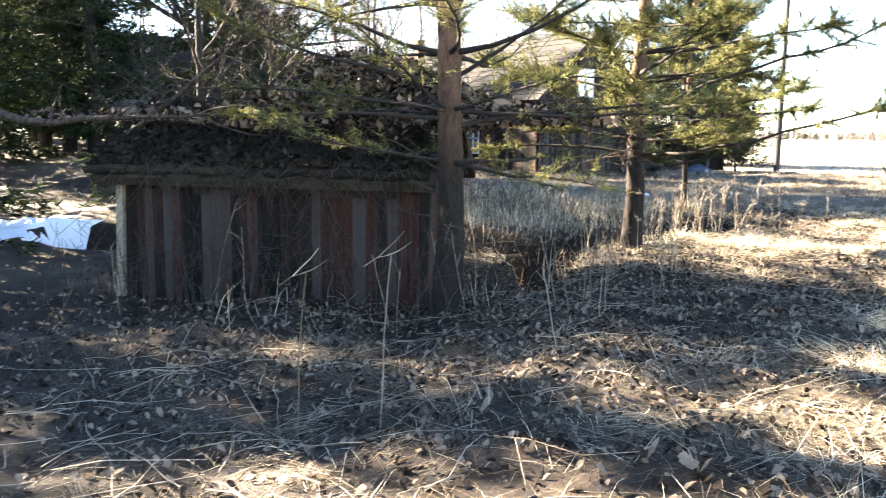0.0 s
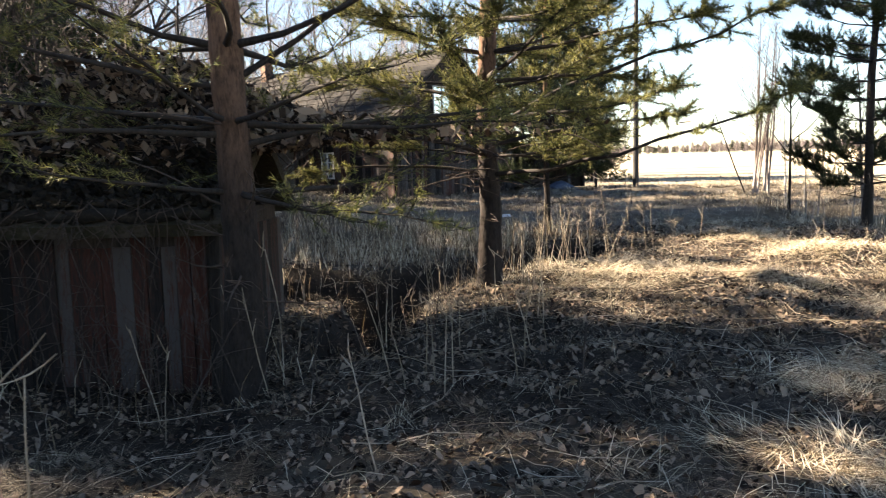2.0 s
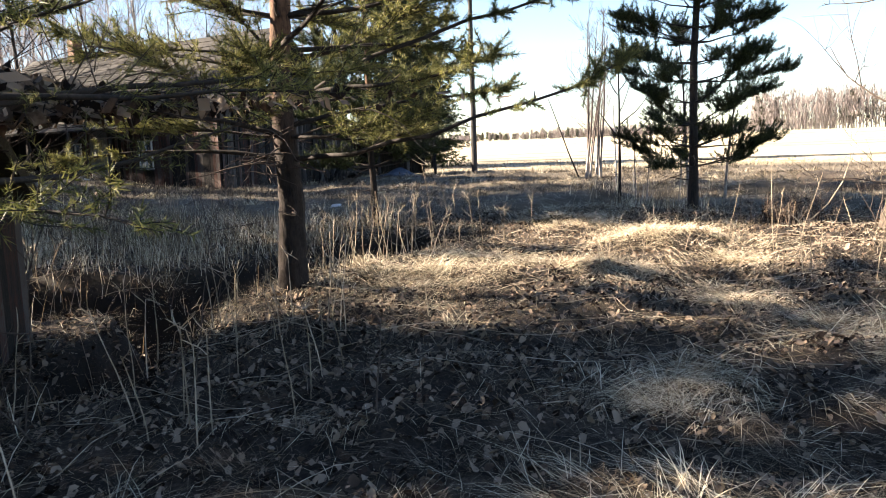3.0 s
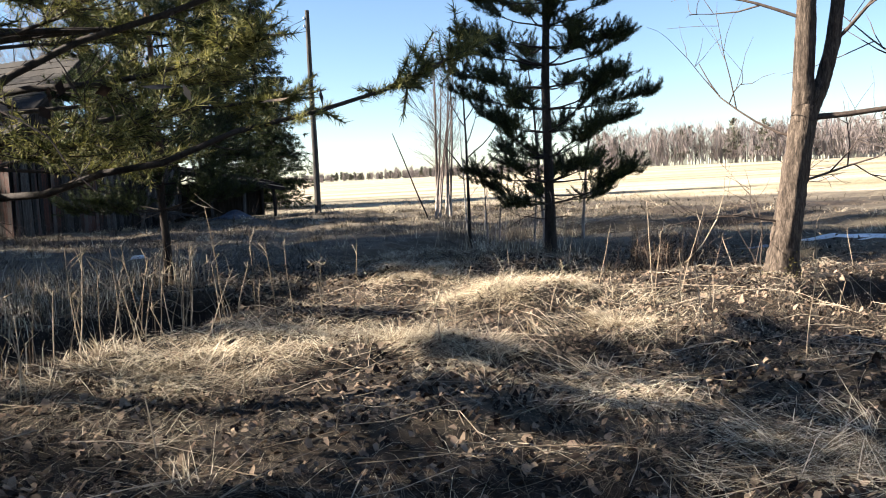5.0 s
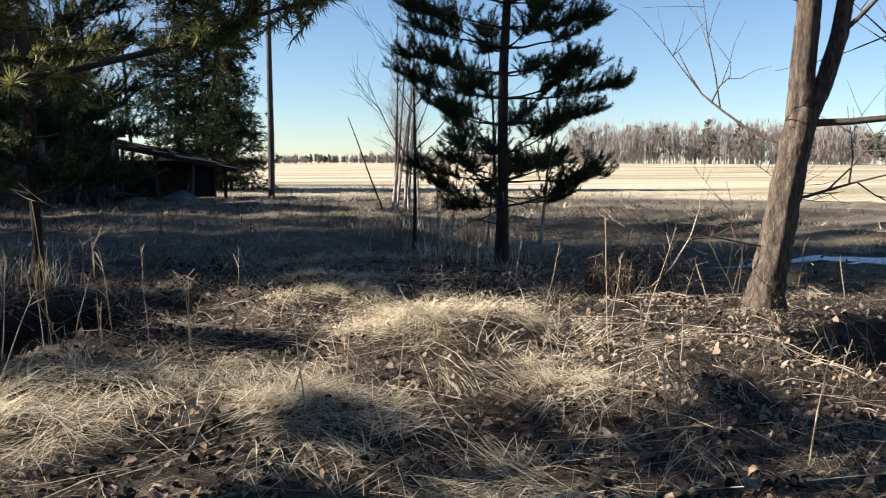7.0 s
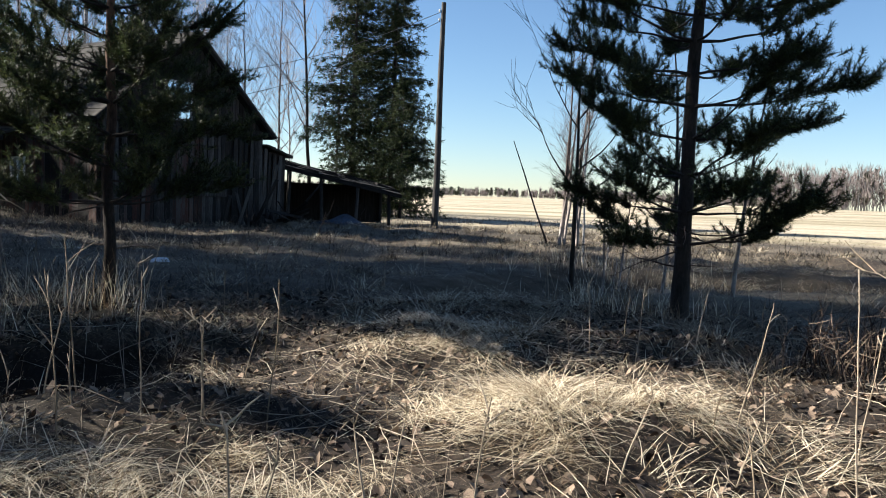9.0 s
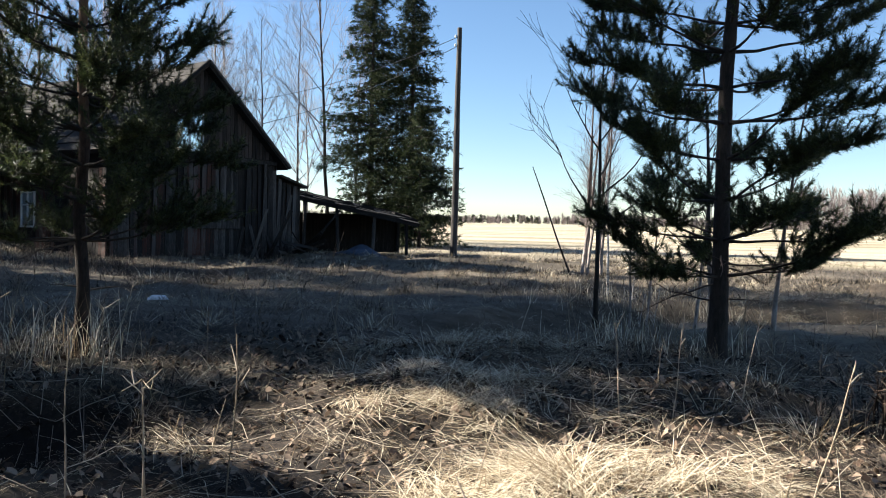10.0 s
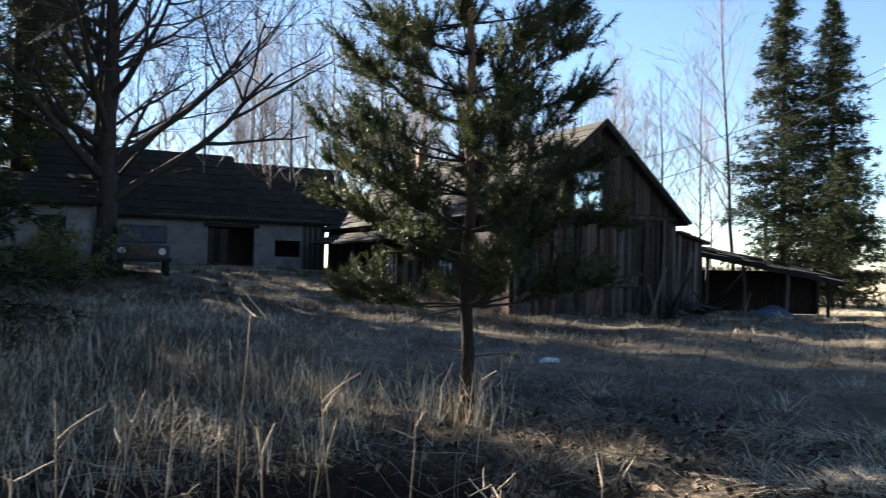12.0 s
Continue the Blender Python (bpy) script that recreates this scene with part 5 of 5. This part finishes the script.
def old_car():
    """A derelict dark off-road car, nose towards the path."""
    c = thing("derelict_car", frame_at(-14.9, 32.0, gz(-14.9, 32.0), 43), "derelict dark off-road car parked before the barn", "car")

    def prism(name, prof, half, mat, label="", parent=None, x=0.0):
        v = [(x - half, y, z) for y, z in prof] + [(x + half, y, z) for y, z in prof]
        n = len(prof)
        f = [tuple(range(n)), tuple(range(2 * n - 1, n - 1, -1))] + [(i, n + i, n + (i + 1) % n, (i + 1) % n) for i in range(n)]
        me = mesh_of(name, v, f, mat)
        bm = bmesh.new()
        bm.from_mesh(me)
        bmesh.ops.recalc_face_normals(bm, faces=bm.faces[:])
        bmesh.ops.bevel(bm, geom=bm.edges[:], offset=0.03, segments=2, affect="EDGES")
        bm.to_mesh(me)
        bm.free()
        return part(name, me, parent or c, label)

    prism("body", [(-1.9, 0.45), (-1.9, 0.95), (-0.55, 1.02), (1.85, 1.0), (1.85, 0.45)], 0.82, M_CAR)
    cabin = prism("cabin", [(-0.6, 1.0), (-0.25, 1.62), (1.75, 1.66), (1.85, 1.0)], 0.74, M_CAR)
    for sx in (-0.36, 0.36):
        part("windscreen", box_mesh("windscreen", 0.62, 0.02, 0.5, M_CAR_GLASS), cabin, "dull windscreen pane", at=pose(sx, -0.56, 1.09, -29, 0, 0))
    for sx in (-0.755, 0.755):
        for y0 in (0.05, 0.95):
            part("side_window", box_mesh("side_window", 0.012, 0.72, 0.42, M_CAR_GLASS), cabin, at=pose(sx, y0 + 0.1, 1.13))
    for sx in (-0.58, 0.58):
        bm = bmesh.new()
        bmesh.ops.create_cone(bm, cap_ends=True, segments=20, radius1=0.11, radius2=0.10, depth=0.06)
        me = bpy.data.meshes.new("headlight")
        bm.to_mesh(me)
        bm.free()
        me.materials.append(M_WHITE)
        part("headlight", me, c, "round pale headlight", at=pose(sx, -1.93, 0.74, 90, 0, 0))
    part("grille", box_mesh("grille", 0.8, 0.04, 0.3, M_RUST, 0.01), c, at=pose(0, -1.92, 0.6))
    for k in range(7):
        part("grille_bar", box_mesh("grille_bar", 0.03, 0.03, 0.28, M_CAR), c, at=pose(-0.33 + 0.11 * k, -1.95, 0.61))
    part("bumper", box_mesh("bumper", 1.75, 0.12, 0.14, M_GREYWOOD, 0.03), c, "pale worn bumper", at=pose(0, -2.02, 0.42))
    for sx in (-0.72, 0.72):
        for sy in (-1.2, 1.25):
            w = Heap()
            w.tube([(-0.1, 0, 0), (-0.1, 0, 0.001), (0.1, 0, 0), (0.1, 0, 0.001)], [0.2, 0.36, 0.36, 0.2], 20)
            wh = part("wheel", w.mesh("wheel", M_RUBBER), c, at=pose(sx, sy, 0.34))
            part("rim", box_mesh("rim", 0.14, 0.24, 0.24, M_RUST, 0.05), wh, at=pose(0, 0, -0.12))


house()
barn()
white_outhouse()
shelter()
log_shed()
pole_and_wires()
old_car()
stick = thing("leaning_stick", on_ground(10.2, 33.0), "thin dark dead stem leaning beside the birches", "dead stem")
lean = Heap()
lean.tube([(0, 0, 0), (-0.45, 0, 1.1), (-0.85, 0, 2.2), (-1.2, 0, 3.1)], [0.03, 0.026, 0.02, 0.012], 6)
part("stem", lean.mesh("stem", M_DARK_BARK), stick)
bent = thing("bent_stem", on_ground(8.72, 15.7), "thin pale dead stem bowed over beside the forked tree", "dead stem")
bow = Heap()
bow.tube([(-0.35, 0.1, 0.02), (-0.1, 0.04, 0.14), (0.15, 0, 0.38), (0.36, -0.04, 0.72), (0.46, -0.06, 1.05), (0.48, -0.06, 1.3)], [0.011, 0.011, 0.010, 0.009, 0.007, 0.004], 6)
part("stem", bow.mesh("stem", M_STEM), bent)
sapling = thing("small_sapling", on_ground(9.35, 15.2), "small crooked bare sapling beside the forked tree", "sapling")
rs = random.Random(19)
for k in range(3):
    twig_heap = Heap()
    branching(twig_heap, (0.05 * k, 0, -0.03), (rs.uniform(-0.3, 0.3), rs.uniform(-0.3, 0.3), 1), 0.7 + 0.2 * k, 0.010, 2, rs, spread=0.75, bend=0.2, kids=(2, 4))
    part("stem", twig_heap.mesh("stem", M_TWIG), sapling)
fallen_limb((-6.6, 8.0, 1.9), (0.75, -0.1, -0.3), 2.6, 0.05, 5, "pale crooked fallen limb leaning on the shed roof")
fallen_limb((-6.2, 9.6, 1.6), (0.8, 0.2, 0.55), 2.4, 0.05, 6, "dark bent limb over the shed roof")


# ---- bushes, stalks, snow, distance ----
def evergreen_bush(at, label, seed, rad):
    r, nr = random.Random(seed), np.random.default_rng(seed)
    b = thing("evergreen_bush", at, label, "bush", "bushes by the yard")
    limb, crown, cs, ds = Heap(), Heap(), [], []
    for _ in range(26):
        pts = wander((0, 0, 0), (r.uniform(-1, 1), r.uniform(-1, 1), r.uniform(0.4, 1.4)), r.uniform(0.7, 1.3) * rad, 5, 0.2, 0.05, r)
        limb.tube(pts, [0.02, 0.016, 0.012, 0.009, 0.006, 0.004], 4)
        for _ in range(22):
            cs.append(along(pts, r.uniform(0.35, 1)) + Vector((r.gauss(0, 0.1), r.gauss(0, 0.1), r.gauss(0, 0.1))))
            ds.append(Vector((r.uniform(-1, 1), r.uniform(-1, 1), r.uniform(0, 1.2))).normalized())
    needle_tufts(crown, cs, ds, 12, 0.13, 0.012, nr)
    part("stem_fan", limb.mesh("stem_fan", M_DARK_BARK), b)
    part("foliage", crown.mesh("foliage", M_NEEDLE), b)


evergreen_bush(on_ground(-13.2, 27.6), "sunlit yellow-green evergreen bush", 91, 1.9)
evergreen_bush(on_ground(-14.4, 26.8), "sunlit yellow-green evergreen bush with pale tips", 92, 1.7)


def thicket(at, n, rx, ry, h, label, seed, mat=None):
    r = random.Random(seed)
    t = thing("bare_thicket", at, label, "shrub", kind="stuff")
    b = Heap()
    for _ in range(n):
        sx, sy = r.gauss(0, rx), r.gauss(0, ry)
        z = gz(at[0] + sx, at[1] + sy) - at[2]
        hh = h * r.uniform(0.4, 1)
        pts = wander((sx, sy, z), (r.uniform(-0.4, 0.4), r.uniform(-0.4, 0.4), 1), hh, 5, 0.16, 0, r)
        b.tube(pts, [0.008, 0.007, 0.006, 0.004, 0.003, 0.002], 3)
        for _ in range(4):
            b.tube(wander(along(pts, r.uniform(0.3, 1)), (r.uniform(-1, 1), r.uniform(-1, 1), r.uniform(0, 1)), hh * 0.35, 3, 0.2, 0, r), [0.004, 0.003, 0.003, 0.0015], 3)
    part("stem_tangle", b.mesh("stem_tangle", mat or M_TWIG), t)


thicket(on_ground(-4.5, 17.5), 130, 1.8, 1.3, 1.1, "tangle of bare grey stems in the yard grass", 101)
thicket(on_ground(-8.0, 20.5), 130, 2.5, 1.5, 1.2, "bare grey shrubs in the yard grass", 102)
thicket(on_ground(-4.0, 8.7), 110, 1.6, 0.3, 1.3, "tangle of dry stems before the shed wall", 103)
thicket(on_ground(8.4, 16.1), 110, 0.4, 0.3, 0.6, "low reddish dead bracken by the path", 104, M_LEAF)
thicket(on_ground(-1.5, 14.5), 90, 1.6, 0.8, 1.0, "dry weeds along the ditch", 105, M_STEM)
thicket(on_ground(-2.5, 30.0), 120, 4.0, 2.0, 1.0, "bare weeds before the house", 106)


def stalk_kind(seed, h, nod):
    """A dead hollow weed stalk: stem, withered head, a few side stems."""
    r = random.Random(seed)
    s = thing("dry_stalk", (0, 0, 0), "single tall pale dry weed stalk standing in the litter", "stalk", "dry stalks")
    b = Heap()
    pts = wander((0, 0, -0.03), (r.uniform(-0.15, 0.15), r.uniform(-0.15, 0.15), 1), h, 6, 0.07, 0, r)
    if nod:
        pts += wander(pts[-1], (0.8, r.uniform(-0.4, 0.4), 0.1), h * 0.16, 2, 0.1, -0.3, r)[1:]
    b.tube(pts, [0.0055 * (1 - 0.6 * i / len(pts)) for i in range(len(pts))], 5)
    part("stem", b.mesh("stem", M_STEM), s)
    for _ in range(r.randint(1, 3)):
        q = Heap()
        q.tube(wander(along(pts, r.uniform(0.5, 0.95)), (r.uniform(-1, 1), r.uniform(-1, 1), r.uniform(0.2, 1)), h * r.uniform(0.1, 0.25), 3, 0.15, 0, r), [0.004, 0.0035, 0.003, 0.002], 4)
        part("side_stem", q.mesh("side_stem", M_STEM), s)
    return s


kinds = [stalk_kind(200 + i, h, i % 3 == 0) for i, h in enumerate((0.55, 0.75, 0.95, 1.2, 0.4, 0.85, 0.65, 1.0))]
r = random.Random(31)
spots = [(1.0, 5.6, 3), (1.35, 5.9, 2), (-1.75, 4.9, 3), (-1.25, 5.1, 3), (-0.2, 6.6, 1), (2.2, 7.3, 0), (2.9, 6.2, 0), (3.1, 8.9, 2), (6.7, 13.6, 3), (6.9, 13.9, 5), (6.4, 14.3, 5), (6.1, 13.5, 4), (7.4, 14.1, 7), (4.3, 13.3, 0), (3.2, 14.3, 6)]
for _ in range(30):
    spots.append((r.gauss(1.3, 1.1), r.gauss(13.6, 0.9), r.choice((0, 1, 5, 6, 2))))
for k in range(13):
    f = r.random()
    spots.append((0.7 + 2.5 * f + r.gauss(0, 0.2), 12.9 + 2.3 * f + r.gauss(0, 0.25), r.choice((0, 1, 2, 5, 6))))
for _ in range(16):
    spots.append((r.uniform(-5.5, -0.4), r.gauss(9.0, 0.9), r.choice((1, 2, 3, 5, 7))))
for _ in range(30):
    spots.append((r.uniform(-0.6, 1.0), r.gauss(9.9, 1.1), r.choice((0, 1, 5, 6))))
for _ in range(60):
    spots.append((r.uniform(1.5, 11), r.uniform(10, 22), r.choice((0, 4, 4, 6, 1))))
for _ in range(40):
    spots.append((r.uniform(-3, 4.5), r.uniform(14.5, 23), r.choice((0, 4, 6, 1, 5))))
for x, y, k in spots:
    if math.hypot(x - 3.6, y - 9.2) > 1.0 and abs(x - (0.2 + 0.27 * max(0, y - 1.5))) > 0.5:
        copy_thing(kinds[k], Matrix.Translation(on_ground(x, y, 0)) @ pose(0, 0, 0, r.uniform(-9, 9), r.uniform(-9, 9), r.uniform(0, 360)))
for k, s in enumerate(kinds):
    s.matrix_world = Matrix.Translation(on_ground(1.2 + 0.35 * k, 14.2 + 0.1 * k, 0))


def litter_twigs():
    """Broken stems lying about; those along the path are single parts."""
    b, rr, near_path = Heap(), random.Random(77), 0
    litter = thing("fallen_stems", (0, 0, 0), "pale broken weed stems lying on the ground", "stems", kind="stuff")
    for _ in range(1700):
        x, y = rr.uniform(-4, 11), rr.uniform(1.5, 18)
        ln, a = rr.uniform(0.2, 0.95), rr.uniform(0, 6.28)
        pts = []
        for i in range(4):
            px, py = x + math.cos(a) * ln * i / 3, y + math.sin(a) * ln * i / 3
            pts.append((px, py, gz(px, py) + 0.03 + rr.uniform(0, 0.05)))
            a += rr.uniform(-0.1, 0.1)
        single = near_path < 300 and -1.5 < x < 4.5 and 4 < y < 13
        one = Heap() if single else b
        one.tube(pts, [0.0034, 0.0032, 0.0028, 0.0018], 3)
        if single:
            part("stem", one.mesh("stem", M_STEM), litter)
            near_path += 1
    part("stem_litter", b.mesh("stem_litter", M_STEM), litter)


litter_twigs()


def snow_patch(x, y, rx, ry, turn, seed, label="thin patch of old snow on the grass"):
    rr = random.Random(seed)
    n, rings = 40, 5
    wob = [1 + 0.35 * math.sin(3 * a + rr.uniform(-0.3, 0.3) + seed) * 0.6 + rr.uniform(-0.3, 0.25) for a in np.linspace(0, 6.283, n, endpoint=False)]
    v, f = [], []
    for k in range(rings + 1):
        for i in range(n):
            a, s = 6.283 * i / n, (k / rings) * wob[i]
            lx, ly = math.cos(a) * rx * s, math.sin(a) * ry * s
            wx = x + lx * math.cos(turn) - ly * math.sin(turn)
            wy = y + lx * math.sin(turn) + ly * math.cos(turn)
            v.append((wx, wy, gz(wx, wy) + (0.045 if k < rings - 1 else 0.03 if k < rings else -0.03) + rr.uniform(-0.02, 0.012)))
    for k in range(rings):
        for i in range(n):
            f.append((k * n + i, k * n + (i + 1) % n, (k + 1) * n + (i + 1) % n, (k + 1) * n + i))
    tagged(new("snow_patch", mesh_of("snow_patch", v, f, M_SNOW, True)), label, "snow", "snow patches")


for k, (sx, sy, sr, st, sa) in enumerate(((15.5, 16.9, 3.2, 0.55, -0.15), (17.5, 15.4, 3.0, 0.8, -0.2), (14.0, 15.4, 1.6, 0.45, -0.2), (19.0, 17.6, 3.0, 0.5, -0.3), (12.6, 17.4, 1.6, 0.25, -0.25), (16.5, 13.6, 1.6, 0.5, 0.1), (11.9, 13.9, 0.9, 0.3, -0.6), (8.85, 11.45, 0.4, 0.13, -0.5), (9.6, 11.1, 0.5, 0.16, -0.5), (10.6, 10.9, 0.5, 0.14, -0.4), (0.97, 24.3, 0.15, 0.07, 0.3), (-10.5, 12.6, 1.6, 1.3, 0.2), (9.25, 24.0, 0.25, 0.15, 0), (-9.5, 38.6, 0.9, 0.25, 2.4))):
    snow_patch(sx, sy, sr, st, sa, k)


def far_woods():
    """Woods round the meadow: bare birches with pines among them."""
    nr, rr = np.random.default_rng(12), random.Random(12)
    trunk, bare, green = Heap(), [], []
    bd, gd = [], []
    for az0, az1, d0, d1, n, h0, h1, pines in ((29, 48, 300, 350, 420, 10, 16, 0.08), (44, 82, 360, 430, 760, 9, 14, 0.18), (44, 95, 440, 500, 620, 11, 16, 0.6), (-12, 30, 620, 760, 1000, 3, 7, 0.25), (14, 34, 520, 600, 260, 4, 7, 0.1), (80, 200, 250, 420, 420, 10, 18, 0.5), (200, 300, 90, 260, 300, 10, 18, 0.6)):
        for _ in range(n):
            a, d = radians(rr.uniform(az0, az1)), rr.uniform(d0, d1)
            x, y, h = 3 + d * math.sin(a), 8 + d * math.cos(a), rr.uniform(h0, h1)
            z = gz(x, y)
            if rr.random() < pines:
                for _ in range(22):
                    f = rr.uniform(0.25, 1)
                    green.append((x + rr.gauss(0, 0.11) * h * min(1.0, 1.5 - 1.3 * f), y + rr.gauss(0, 0.11) * h * min(1.0, 1.5 - 1.3 * f), z + f * h))
                    gd.append((0, 0, 1))
            else:
                w = 0.14 * h / 12 * (d / 300)
                trunk.add([(x - w, y, z - 1), (x + w, y, z - 1), (x + w * 0.3, y, z + h * 0.9), (x - w * 0.3, y, z + h * 0.9)], [(0, 1, 2), (0, 2, 3)])
                for _ in range(16):
                    f = rr.uniform(0.08, 1)
                    bare.append((x + rr.gauss(0, 0.07) * h, y + rr.gauss(0, 0.07) * h, z + f * h * 0.95))
                    bd.append((0, 0, 1))
    w = thing("far_woods", (0, 0, 0), "distant woods of bare birches and dark pines round the meadow", "woods", kind="stuff")
    part("trunks", trunk.mesh("trunks", M_BIRCH), w)
    hb, hg = Heap(), Heap()
    needle_tufts(hb, bare, bd, 6, 3.4, 0.07, nr, 0.3)
    needle_tufts(hg, green, gd, 8, 2.0, 0.4, nr)
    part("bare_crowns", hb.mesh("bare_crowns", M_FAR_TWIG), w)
    part("green_crowns", hg.mesh("green_crowns", M_HAZY_PINE), w)


far_woods()


def far_barn():
    a, d = radians(52.2), 250
    x, y = 3 + d * math.sin(a), 8 + d * math.cos(a)
    b = thing("distant_barn", frame_at(x, y, gz(x, y), -52), "distant low grey barn across the meadow", "barn")
    for x0, y0, x1, y1 in ((-7, 0, 7, 0), (7, 0, 7, 6), (7, 6, -7, 6), (-7, 6, -7, 0)):
        panel(b, "wall", x0, y0, x1, y1, -1, 2.0, M_GREYWOOD, 0.2)
    slope(b, "roof", (-7.5, -0.6, 1.8), (7.5, -0.6, 1.8), (7.5, 3, 4.0), (-7.5, 3, 4.0), M_SHEET, 0.1, 0, label="pale bluish sheet roof")
    slope(b, "roof", (-7.5, 6.6, 1.8), (7.5, 6.6, 1.8), (7.5, 3, 4.0), (-7.5, 3, 4.0), M_SHEET, 0.1, 0)
    for k in range(3):
        part("door", box_mesh("door", 1.6, 0.1, 1.7, M_DARKWOOD), b, at=pose(-4 + 4 * k, -0.14, 0))


far_barn()
